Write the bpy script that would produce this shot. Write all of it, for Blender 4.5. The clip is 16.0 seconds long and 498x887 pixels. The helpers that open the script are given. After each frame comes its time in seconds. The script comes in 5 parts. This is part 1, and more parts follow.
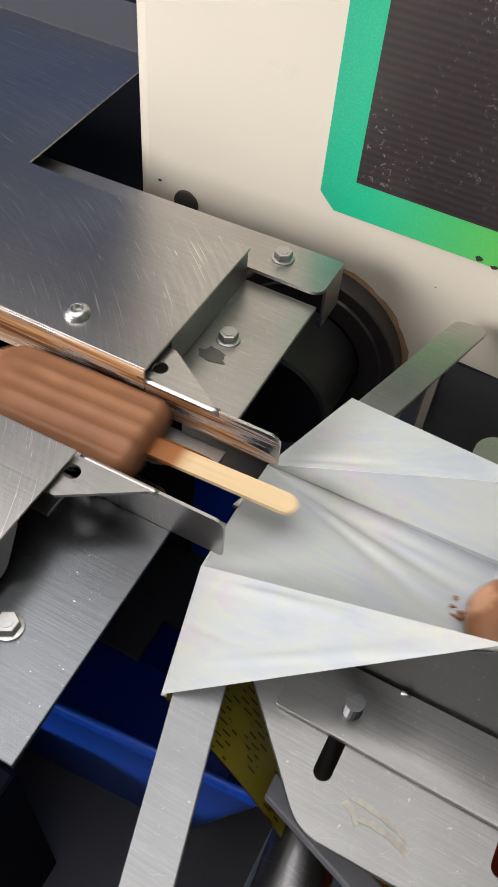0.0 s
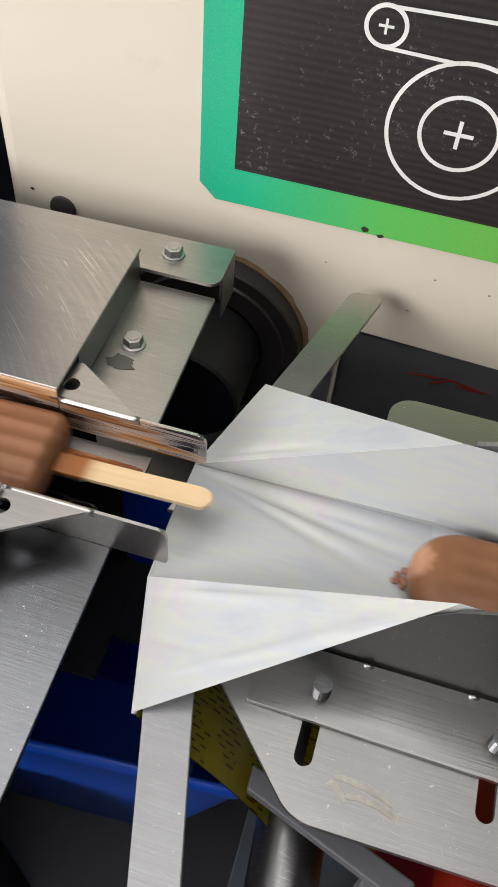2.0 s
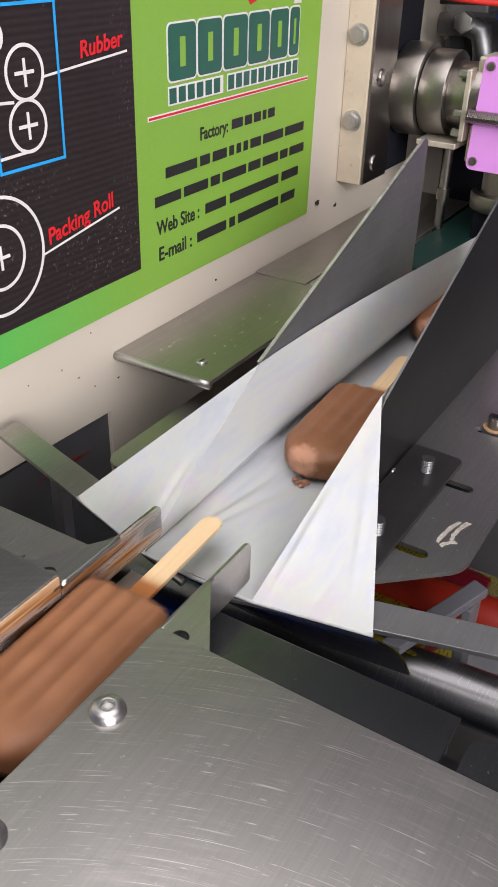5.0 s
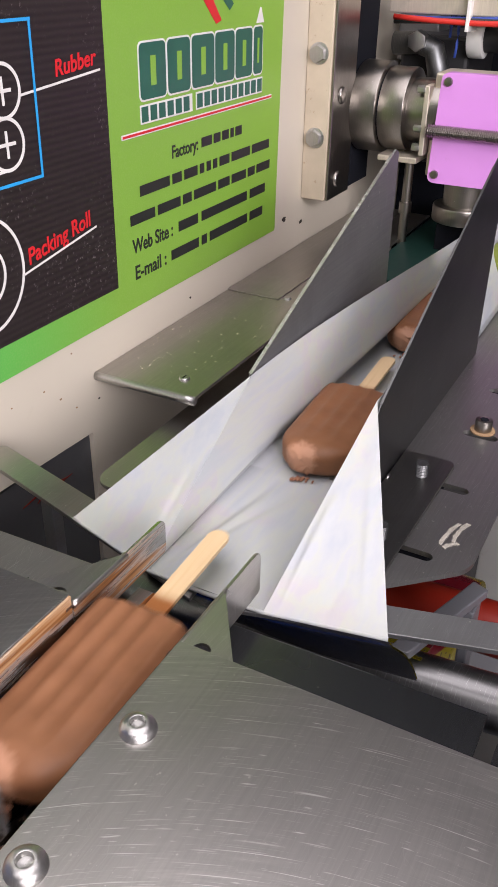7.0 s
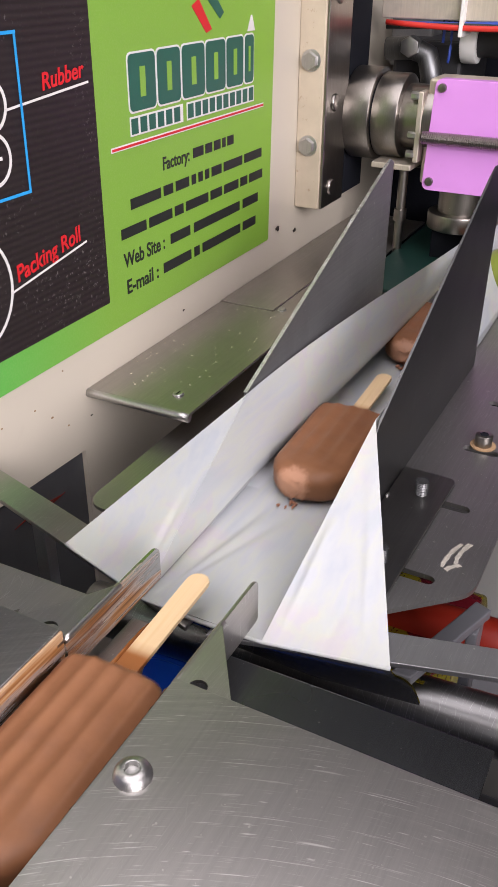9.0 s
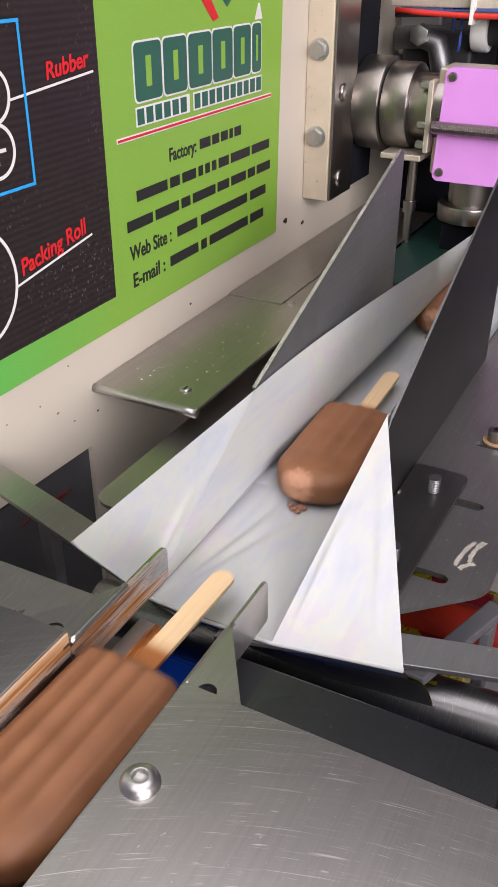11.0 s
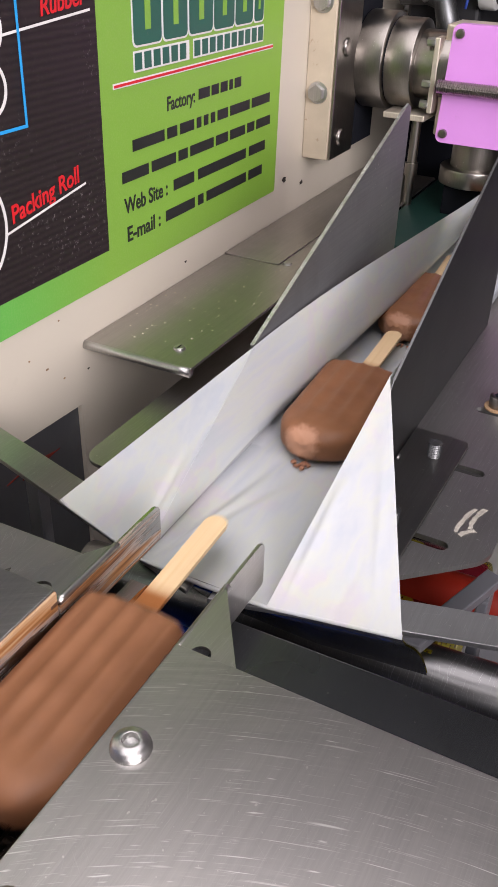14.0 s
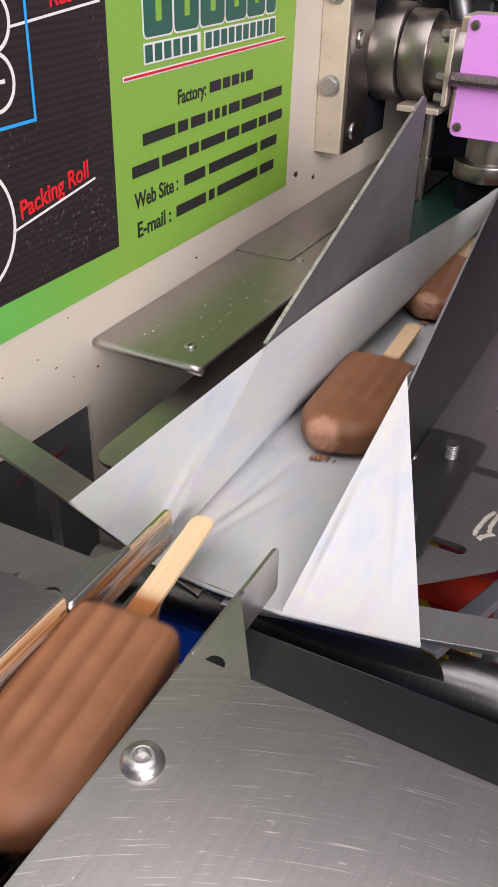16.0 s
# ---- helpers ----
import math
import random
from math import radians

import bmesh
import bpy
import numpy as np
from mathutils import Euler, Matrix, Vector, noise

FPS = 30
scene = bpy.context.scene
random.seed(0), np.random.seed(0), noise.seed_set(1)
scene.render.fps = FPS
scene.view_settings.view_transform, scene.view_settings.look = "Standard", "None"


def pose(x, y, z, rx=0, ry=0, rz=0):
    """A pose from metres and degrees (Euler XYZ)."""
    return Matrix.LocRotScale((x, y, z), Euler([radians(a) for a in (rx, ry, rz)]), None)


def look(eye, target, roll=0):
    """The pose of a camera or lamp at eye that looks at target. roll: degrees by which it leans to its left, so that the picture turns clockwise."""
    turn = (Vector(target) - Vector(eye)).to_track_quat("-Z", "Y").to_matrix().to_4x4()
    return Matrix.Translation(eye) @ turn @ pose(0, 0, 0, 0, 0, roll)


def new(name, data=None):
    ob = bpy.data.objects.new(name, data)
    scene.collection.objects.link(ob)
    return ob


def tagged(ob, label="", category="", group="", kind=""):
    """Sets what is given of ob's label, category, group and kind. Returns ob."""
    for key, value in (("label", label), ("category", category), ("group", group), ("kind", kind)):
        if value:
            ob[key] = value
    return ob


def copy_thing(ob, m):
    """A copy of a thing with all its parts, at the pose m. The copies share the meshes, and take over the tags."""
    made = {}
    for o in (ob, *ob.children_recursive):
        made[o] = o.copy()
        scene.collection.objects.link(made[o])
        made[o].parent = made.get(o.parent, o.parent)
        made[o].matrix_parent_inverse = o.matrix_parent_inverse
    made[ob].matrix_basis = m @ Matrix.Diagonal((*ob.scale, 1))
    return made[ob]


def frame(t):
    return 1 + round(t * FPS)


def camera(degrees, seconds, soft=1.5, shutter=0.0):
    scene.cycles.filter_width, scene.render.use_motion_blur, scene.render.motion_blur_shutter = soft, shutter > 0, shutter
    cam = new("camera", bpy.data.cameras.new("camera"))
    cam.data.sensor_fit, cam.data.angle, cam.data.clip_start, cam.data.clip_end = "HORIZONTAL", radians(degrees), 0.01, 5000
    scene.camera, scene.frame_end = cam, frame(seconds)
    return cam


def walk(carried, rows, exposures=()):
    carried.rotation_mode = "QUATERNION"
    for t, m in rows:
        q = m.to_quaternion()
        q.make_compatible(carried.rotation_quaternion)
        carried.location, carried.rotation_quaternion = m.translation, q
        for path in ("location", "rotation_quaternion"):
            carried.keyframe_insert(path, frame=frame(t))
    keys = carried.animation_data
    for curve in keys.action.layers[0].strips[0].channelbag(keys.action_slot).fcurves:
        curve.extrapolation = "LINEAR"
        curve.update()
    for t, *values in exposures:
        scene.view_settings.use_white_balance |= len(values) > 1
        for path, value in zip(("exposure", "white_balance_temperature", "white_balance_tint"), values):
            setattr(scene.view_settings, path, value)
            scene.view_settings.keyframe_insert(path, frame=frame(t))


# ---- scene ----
cam = camera(32.7, 16.0, shutter=0.3)
METRES, EYE, TILT, LEAN, TURN = 0.58, 1.2, -51.66, -11.28, 27.48
PATH = [
    (0, (0.029, 0.026, 1.192), (-0.468, 1.191, -0.356), 5.9),
    (0.5, (0.015, 0.014, 1.196), (-0.4, 1.197, -0.363), 5.8),
    (1, (0.01, 0.015, 1.199), (-0.339, 1.215, -0.363), 6.1),
    (1.5, (0.022, 0.024, 1.202), (-0.284, 1.225, -0.368), 6.1),
    (2, (0.015, 0.027, 1.196), (-0.241, 1.248, -0.368), 5.7),
    (2.5, (-0.01, 0.045, 1.18), (-0.183, 1.269, -0.393), 5.0),
    (3, (-0.085, 0.06, 1.168), (0.143, 1.3, -0.385), 4.6),
    (3.2, (-0.123, 0.049, 1.177), (0.381, 1.292, -0.306), 5.0),
    (3.5, (-0.171, 0.01, 1.183), (0.653, 1.201, -0.197), 4.6),
    (4, (-0.248, -0.039, 1.189), (0.915, 1.046, -0.023), 3.0),
    (4.2, (-0.274, -0.017, 1.181), (0.995, 1.004, 0.02), 2.8),
    (6.5, (-0.307, 0.065, 1.142), (1.214, 0.866, 0.12), 1.1),
    (7, (-0.309, 0.061, 1.145), (1.224, 0.853, 0.133), 1.0),
    (7.5, (-0.31, 0.061, 1.148), (1.23, 0.848, 0.144), 0.8),
    (8, (-0.307, 0.063, 1.148), (1.235, 0.846, 0.144), 0.6),
    (10.5, (-0.287, 0.071, 1.148), (1.242, 0.862, 0.132), 0.2),
    (11, (-0.29, 0.072, 1.145), (1.235, 0.867, 0.124), 0.1),
    (11.5, (-0.29, 0.073, 1.141), (1.228, 0.866, 0.107), 0.1),
    (12, (-0.285, 0.074, 1.134), (1.229, 0.855, 0.085), 0.5),
    (12.5, (-0.284, 0.077, 1.134), (1.228, 0.841, 0.071), 0.9),
    (13, (-0.283, 0.077, 1.135), (1.227, 0.834, 0.065), 1.2),
    (13.5, (-0.283, 0.078, 1.133), (1.226, 0.83, 0.058), 1.5),
    (14, (-0.284, 0.08, 1.133), (1.223, 0.831, 0.054), 1.9),
    (14.5, (-0.283, 0.082, 1.132), (1.221, 0.838, 0.052), 1.9),
    (15, (-0.282, 0.086, 1.131), (1.219, 0.845, 0.048), 1.9),
    (15.5, (-0.28, 0.086, 1.131), (1.217, 0.849, 0.046), 1.7),
    (16, (-0.277, 0.086, 1.13), (1.216, 0.852, 0.042), 1.6),
]
walk(cam, [(t, look(eye, target, roll)) for t, eye, target, roll in PATH],
     exposures=((0.0, 0.07, 6320, 12), (2.5, 0.02, 6380, 13), (3.0, -0.12, 6300, 14), (3.5, -0.20, 6250, 14), (4.2, 0.04, 6250, 15), (6.3, 0.19, 6320, 21), (13.5, 0.19, 6320, 21), (16.0, 0.14, 6320, 21)))

# ---- light ----
world = bpy.data.worlds.new("world")
scene.world = world
world.use_nodes = True
wn = world.node_tree
sky = wn.nodes.new("ShaderNodeTexSky")
sky.sky_type = "NISHITA"
sky.sun_disc = False
sky.sun_elevation, sky.sun_rotation = radians(35), radians(215)
wn.links.new(sky.outputs[0], wn.nodes["Background"].inputs[0])
wn.nodes["Background"].inputs[1].default_value = 0.1


def area_lamp(name, eye, target, sx, sy, watts, color):
    data = bpy.data.lights.new(name, "AREA")
    data.shape, data.size, data.size_y, data.energy, data.color = "RECTANGLE", sx, sy, watts, color
    ob = new(name, data)
    ob.matrix_world = look(eye, target)
    return ob


area_lamp("window_light", (-2.0, -1.96, 2.00), (-0.8, 0.2, 1.0), 2.0, 1.3, 125, (1.0, 0.96, 0.92))
area_lamp("lamp_light", (-0.50, 0.02, 2.71), (-0.50, 0.02, 0.9), 2.30, 1.8, 23, (1.0, 0.96, 0.92))

# ---- materials ----


def node_material(name):
    m = bpy.data.materials.new(name)
    m.use_nodes = True
    nt = m.node_tree
    return m, nt, nt.nodes["Principled BSDF"]


def coords(nt, scale=(1, 1, 1)):
    tc = nt.nodes.new("ShaderNodeTexCoord")
    mp = nt.nodes.new("ShaderNodeMapping")
    mp.inputs["Scale"].default_value = scale
    nt.links.new(tc.outputs["Object"], mp.inputs[0])
    return mp.outputs[0]


def noise_node(nt, vec, scale, detail=4.0, rough=0.55):
    n = nt.nodes.new("ShaderNodeTexNoise")
    n.inputs["Scale"].default_value, n.inputs["Detail"].default_value, n.inputs["Roughness"].default_value = scale, detail, rough
    nt.links.new(vec, n.inputs["Vector"])
    return n.outputs["Fac"]


def ramp(nt, fac, stops):
    r = nt.nodes.new("ShaderNodeValToRGB")
    e = r.color_ramp.elements
    while len(e) < len(stops):
        e.new(0.5)
    for el, (p, c) in zip(e, stops):
        el.position = p
        el.color = (*c, 1) if len(c) == 3 else c
    nt.links.new(fac, r.inputs[0])
    return r.outputs[0]


def grey(v):
    return (v, v, v)


def mixed(nt, fac, a, b):
    n = nt.nodes.new("ShaderNodeMix")
    n.data_type = "RGBA"
    for sock, v in ((n.inputs[0], fac), (n.inputs[6], a), (n.inputs[7], b)):
        if isinstance(v, (int, float)):
            sock.default_value = v
        elif isinstance(v, tuple):
            sock.default_value = (*v, 1)
        else:
            nt.links.new(v, sock)
    return n.outputs[2]


def bumped(nt, bsdf, height, strength, distance=0.001):
    b = nt.nodes.new("ShaderNodeBump")
    b.inputs["Strength"].default_value, b.inputs["Distance"].default_value = strength, distance
    nt.links.new(height, b.inputs["Height"])
    nt.links.new(b.outputs[0], bsdf.inputs["Normal"])


def steel(name, base, rough, along="x", tint=(1, 1, 1), scratch=0.35, dirt=0.25, arcs=None):
    """Brushed sheet steel: grain along one axis, random scratches and smudges."""
    m, nt, b = node_material(name)
    b.inputs["Metallic"].default_value = 1.0
    stretch = {"x": (14, 900, 900), "y": (900, 14, 900), "z": (900, 900, 14)}[along]
    g = noise_node(nt, coords(nt, stretch), 1.0, 3.0)
    smudge = noise_node(nt, coords(nt), 22.0, 5.0, 0.6)
    lo, hi = base * 0.93, base * 1.05
    c1 = ramp(nt, g, [(0.3, tuple(lo * t for t in tint)), (0.75, tuple(hi * t for t in tint))])
    c2 = mixed(nt, ramp(nt, smudge, [(0.5, grey(0)), (0.8, grey(dirt))]), c1, tuple(base * 0.45 * t for t in (1.0, 0.95, 0.85)))
    c3 = c2
    for scale, lo_cut, amount in ((430.0, 0.745, 0.4), (900.0, 0.75, 0.35)):
        speck = ramp(nt, noise_node(nt, coords(nt), scale, 1.5, 0.5), [(lo_cut, grey(0)), (lo_cut + 0.03, grey(amount))])
        c3 = mixed(nt, speck, c3, (0.80, 0.78, 0.73))
    for turn, cut in ((0.18, 0.715), (-0.42, 0.73), (1.15, 0.75), (2.2, 0.745), (0.05, 0.70)):
        tc = nt.nodes.new("ShaderNodeTexCoord")
        mp = nt.nodes.new("ShaderNodeMapping")
        mp.inputs["Rotation"].default_value = (0, 0, turn)
        nt.links.new(tc.outputs["Object"], mp.inputs[0])
        ms = nt.nodes.new("ShaderNodeMapping")
        ms.inputs["Scale"].default_value = (60, 3300, 45)
        nt.links.new(mp.outputs[0], ms.inputs[0])
        hair = ramp(nt, noise_node(nt, ms.outputs[0], 1.0, 1.0), [(cut - 0.02, grey(0)), (cut + 0.02, grey(scratch * 0.9))])
        c3 = mixed(nt, hair, c3, (0.9, 0.9, 0.88))
    if arcs:
        # rubbed swirls: grain that runs round a far centre
        tc = nt.nodes.new("ShaderNodeTexCoord")
        off = nt.nodes.new("ShaderNodeVectorMath")
        off.operation = "SUBTRACT"
        off.inputs[1].default_value = (arcs[0], arcs[1], 0)
        nt.links.new(tc.outputs["Object"], off.inputs[0])
        sep = nt.nodes.new("ShaderNodeSeparateXYZ")
        nt.links.new(off.outputs[0], sep.inputs[0])
        ang = nt.nodes.new("ShaderNodeMath")
        ang.operation = "ARCTAN2"
        nt.links.new(sep.outputs[0], ang.inputs[0])
        nt.links.new(sep.outputs[1], ang.inputs[1])
        far = nt.nodes.new("ShaderNodeVectorMath")
        far.operation = "LENGTH"
        flat = nt.nodes.new("ShaderNodeCombineXYZ")
        nt.links.new(sep.outputs[0], flat.inputs[0])
        nt.links.new(sep.outputs[1], flat.inputs[1])
        nt.links.new(flat.outputs[0], far.inputs[0])
        pol = nt.nodes.new("ShaderNodeCombineXYZ")
        nt.links.new(far.outputs["Value"], pol.inputs[0])
        nt.links.new(ang.outputs[0], pol.inputs[1])

        def swirl(scale, detail):
            ms = nt.nodes.new("ShaderNodeMapping")
            ms.inputs["Scale"].default_value = (scale[0], scale[1], 1)
            nt.links.new(pol.outputs[0], ms.inputs[0])
            return noise_node(nt, ms.outputs[0], 1.0, detail)

        for scale, cut, amount in (((1900, 9), 0.70, 0.7), ((3000, 20), 0.71, 0.45), ((1500, 4.5), 0.715, 0.8), ((780, 8), 0.715, 0.75), ((1000, 26), 0.73, 0.8)):
            hair = ramp(nt, swirl(scale, 1.0), [(cut - 0.03, grey(0)), (cut + 0.07, grey(amount))])
            c3 = mixed(nt, hair, c3, (0.85, 0.84, 0.81))
        rub = ramp(nt, swirl((420, 7), 4.0), [(0.40, grey(0)), (0.72, grey(0.42))])
        patch = ramp(nt, noise_node(nt, coords(nt), 14.0, 2.0), [(0.46, grey(0)), (0.62, grey(1))])
        mr = nt.nodes.new("ShaderNodeMath")
        mr.operation = "MULTIPLY"
        nt.links.new(rub, mr.inputs[0])
        nt.links.new(patch, mr.inputs[1])
        c3 = mixed(nt, mr.outputs[0], c3, (0.62, 0.60, 0.57))
    nt.links.new(c3, b.inputs["Base Color"])
    r = ramp(nt, noise_node(nt, coords(nt), 12.0, 2.0), [(0.3, grey(rough * 0.94)), (0.72, grey(min(1, rough * 1.12)))])
    nt.links.new(r, b.inputs["Roughness"])
    bumped(nt, b, g, 0.12, 0.0004)
    return m


def paint(name, color, rough=0.45, mottle=0.12, scale=14.0, dirt=(0.2, 0.15, 0.1), amount=0.25, bump=0.05):
    m, nt, b = node_material(name)
    big = noise_node(nt, coords(nt), scale, 5.0)
    fine = noise_node(nt, coords(nt), scale * 22, 2.0)
    c = ramp(nt, big, [(0.25, tuple(v * (1 - mottle) for v in color)), (0.75, tuple(min(1, v * (1 + mottle)) for v in color))])
    spots = ramp(nt, noise_node(nt, coords(nt), scale * 5, 6.0, 0.7), [(0.62, grey(0)), (0.78, grey(amount))])
    nt.links.new(mixed(nt, spots, c, dirt), b.inputs["Base Color"])
    nt.links.new(ramp(nt, big, [(0.2, grey(rough * 0.85)), (0.8, grey(min(1, rough * 1.2)))]), b.inputs["Roughness"])
    bumped(nt, b, fine, bump, 0.0006)
    return m


STEEL = steel("brushed_steel_along", 0.36, 0.36, "x", (1.0, 0.995, 0.97), 0.16)
STEEL_TABLE = steel("table_steel", 0.33, 0.44, "x", (1.0, 0.995, 0.97), 0.2)
ARM = steel("arm_steel", 0.33, 0.5, "x", (0.97, 0.985, 1.0), 0.14)
FLANGE = steel("smooth_flange_steel", 0.33, 0.30, "x", (1.0, 0.985, 0.95), 0.08)
BONE = paint("bone_enamel", (0.50, 0.43, 0.325), 0.42, 0.18, 22.0, (0.20, 0.09, 0.035), 0.85, 0.1)
# Film's shaded face below the arms, its shade put into a dark colour.
SHADED_WEB = paint("shaded_smoky_film", (0.040, 0.041, 0.046), 0.2, 0.3, 12.0, (0.10, 0.10, 0.11), 0.1, 0.02)
STRUT = paint("strut_enamel", (0.115, 0.118, 0.13), 0.45, 0.1, 10.0)
BRACKET = paint("bracket_enamel", (0.055, 0.060, 0.070), 0.45, 0.1, 10.0)
# Fin steel darkened for the dark surroundings the near fin reflects.
SHADED_FIN = steel("shaded_fin_steel", 0.17, 0.36, "x", (0.98, 0.985, 1.0), 0.02, 0.25)
STEEL_Y = steel("brushed_steel_across", 0.19, 0.27, "x", (0.93, 0.975, 1.03), 0.05)
STEEL_COVER = steel("cover_steel", 0.42, 0.32, "x", (1.0, 0.965, 0.92), 0.06, 0.01, (-0.36, 0.06))
STEEL_GREEN = steel("tray_steel", 0.45, 0.38, "x", (1.0, 0.955, 0.90), 0.25, 0.3)
STEEL_DARK = steel("dull_sheet_steel", 0.36, 0.55, "x", (0.98, 0.985, 1.0), 0.04, 0.3)
CHEEK = steel("satin_steel", 0.50, 0.32, "x", (1, 0.965, 0.92), 0.2, 0.35)
CHROME = steel("zinc_fastener", 0.52, 0.36, "z", (1, 0.99, 0.96), 0.2, 0.3)
MACHINED = steel("turned_steel", 0.30, 0.30, "z", (1.0, 0.93, 0.85), 0.04, 0.5)
PHOSPHATE = steel("grey_phosphate", 0.20, 0.45, "z", (0.95, 0.98, 1.0), 0.2, 0.4)
# Steel lip painted dark: its dark blue reflection is in the colour.
LIP = paint("lip_dark_reflection", (0.020, 0.023, 0.032), 0.6, 0.3, 25.0, (0.06, 0.06, 0.06), 0.3)
BARE = steel("weathered_alloy", 0.70, 0.6, "z", (1.0, 0.91, 0.77), 0.2, 0.6)
SHAFT = steel("polished_shaft", 0.20, 0.30, "y", (1, 1, 1), 0.2, 0.2)
CREAM = paint("cream_enamel", (0.60, 0.55, 0.455), 0.38, 0.03, 5.0, (0.25, 0.2, 0.14), 0.12, 0.03)
FLANGE_BROWN = paint("worn_brown_black", (0.030, 0.025, 0.023), 0.42, 0.35, 45.0, (0.16, 0.14, 0.12), 0.6, 0.15)
HUB = paint("greasy_hub", (0.007, 0.007, 0.008), 0.5, 0.3, 30.0, (0.04, 0.035, 0.03), 0.5, 0.1)
CHIPPED = paint("chipped_primer", (0.03, 0.022, 0.018), 0.7, 0.3, 90.0)
RUST = paint("rust_stain", (0.30, 0.19, 0.10), 0.85, 0.35, 60.0, (0.1, 0.05, 0.03), 0.6, 0.2)
BLACK = paint("black_rubber", (0.016, 0.016, 0.018), 0.55, 0.3, 30.0, (0.06, 0.055, 0.05), 0.5, 0.1)
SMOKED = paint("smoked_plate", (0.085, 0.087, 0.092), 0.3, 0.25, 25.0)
# Near-black, gloss cut: shade of interiors and recesses put into the colour.
DARK = paint("recess_shade", (0.008, 0.009, 0.013), 0.9, 0.3, 12.0, (0.02, 0.015, 0.01), 0.25)
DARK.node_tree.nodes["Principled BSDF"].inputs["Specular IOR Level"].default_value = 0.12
BLUE = paint("blue_plastic", (0.005, 0.066, 0.46), 0.35, 0.15, 8.0, (0.05, 0.05, 0.06), 0.3)
PINK = paint("lilac_enamel", (0.66, 0.28, 0.72), 0.35, 0.04, 20.0, (0.3, 0.14, 0.25), 0.25)
PURPLE = paint("mauve_enamel", (0.07, 0.05, 0.075), 0.4, 0.1, 20.0)
RED = paint("red_plastic", (0.21, 0.013, 0.005), 0.32, 0.12, 10.0)
LIME = paint("lime_plastic", (0.17, 0.21, 0.025), 0.4, 0.2, 18.0)
CONCRETE = paint("floor_concrete", (0.10, 0.097, 0.09), 0.75, 0.25, 3.0, (0.08, 0.075, 0.07), 0.5, 0.2)
PLASTER = paint("room_plaster", (0.62, 0.61, 0.58), 0.8, 0.06, 2.0)
DIM_PLASTER = paint("dim_ceiling_plaster", (0.30, 0.29, 0.275), 0.85, 0.1, 2.0)
SLATE = paint("slate_paint", (0.035, 0.095, 0.25), 0.6, 0.1, 2.0)
GREYBOARD = paint("grey_enamel", (0.42, 0.42, 0.40), 0.5, 0.06, 8.0)
WIRE_RED = paint("red_wire", (0.6, 0.03, 0.02), 0.4)
WIRE_BLUE = paint("blue_wire", (0.03, 0.07, 0.35), 0.4)
NYLON = paint("white_nylon", (0.75, 0.75, 0.72), 0.4)
INK_WHITE = paint("ink_white", (0.72, 0.71, 0.69), 0.4, 0.06, 60.0, (0.3, 0.3, 0.3), 0.2)
INK_RED = paint("ink_red", (0.62, 0.02, 0.025), 0.4, 0.08, 60.0)
INK_CYAN = paint("ink_cyan", (0.02, 0.33, 0.72), 0.4, 0.08, 60.0)
INK_BLACK = paint("ink_black", (0.02, 0.022, 0.02), 0.4, 0.1, 60.0)
INK_GREEN = paint("ink_dark_green", (0.02, 0.11, 0.075), 0.4, 0.1, 60.0)


def sticker_green():
    m, nt, b = node_material("green_vinyl")
    tc = nt.nodes.new("ShaderNodeTexCoord")
    sep = nt.nodes.new("ShaderNodeSeparateXYZ")
    nt.links.new(tc.outputs["Object"], sep.inputs[0])
    mr = nt.nodes.new("ShaderNodeMapRange")
    mr.inputs["From Min"].default_value, mr.inputs["From Max"].default_value = -0.105, 0.40
    nt.links.new(sep.outputs[0], mr.inputs[0])
    c = ramp(nt, mr.outputs[0], [(0.0, (0.004, 0.36, 0.21)), (0.06, (0.008, 0.42, 0.22)), (0.20, (0.09, 0.46, 0.085)), (0.50, (0.20, 0.40, 0.05)), (1.0, (0.22, 0.44, 0.04))])
    fine = noise_node(nt, coords(nt), 900.0, 2.0)
    c2 = mixed(nt, ramp(nt, fine, [(0.45, grey(0)), (0.75, grey(0.12))]), c, (0.4, 0.5, 0.25))
    nt.links.new(c2, b.inputs["Base Color"])
    b.inputs["Roughness"].default_value = 0.38
    bumped(nt, b, fine, 0.08, 0.0004)
    return m


def sticker_black():
    m, nt, b = node_material("ribbed_black_vinyl")
    w = nt.nodes.new("ShaderNodeTexWave")
    w.bands_direction = "Z"
    w.inputs["Scale"].default_value, w.inputs["Distortion"].default_value = 80.0, 0.4
    nt.links.new(coords(nt), w.inputs["Vector"])
    flecks = ramp(nt, noise_node(nt, coords(nt), 420.0, 3.0, 0.7), [(0.60, grey(0)), (0.68, grey(1))])
    patch = ramp(nt, noise_node(nt, coords(nt), 16.0, 3.0), [(0.49, grey(0.03)), (0.64, grey(0.5))])
    mm = nt.nodes.new("ShaderNodeMath")
    mm.operation = "MULTIPLY"
    nt.links.new(flecks, mm.inputs[0])
    nt.links.new(patch, mm.inputs[1])
    base = ramp(nt, w.outputs["Fac"], [(0.0, (0.018, 0.013, 0.014)), (1.0, (0.028, 0.021, 0.021))])
    nt.links.new(mixed(nt, mm.outputs[0], base, (0.30, 0.28, 0.27)), b.inputs["Base Color"])
    b.inputs["Roughness"].default_value = 0.40
    bumped(nt, b, w.outputs["Fac"], 0.10, 0.0004)
    return m


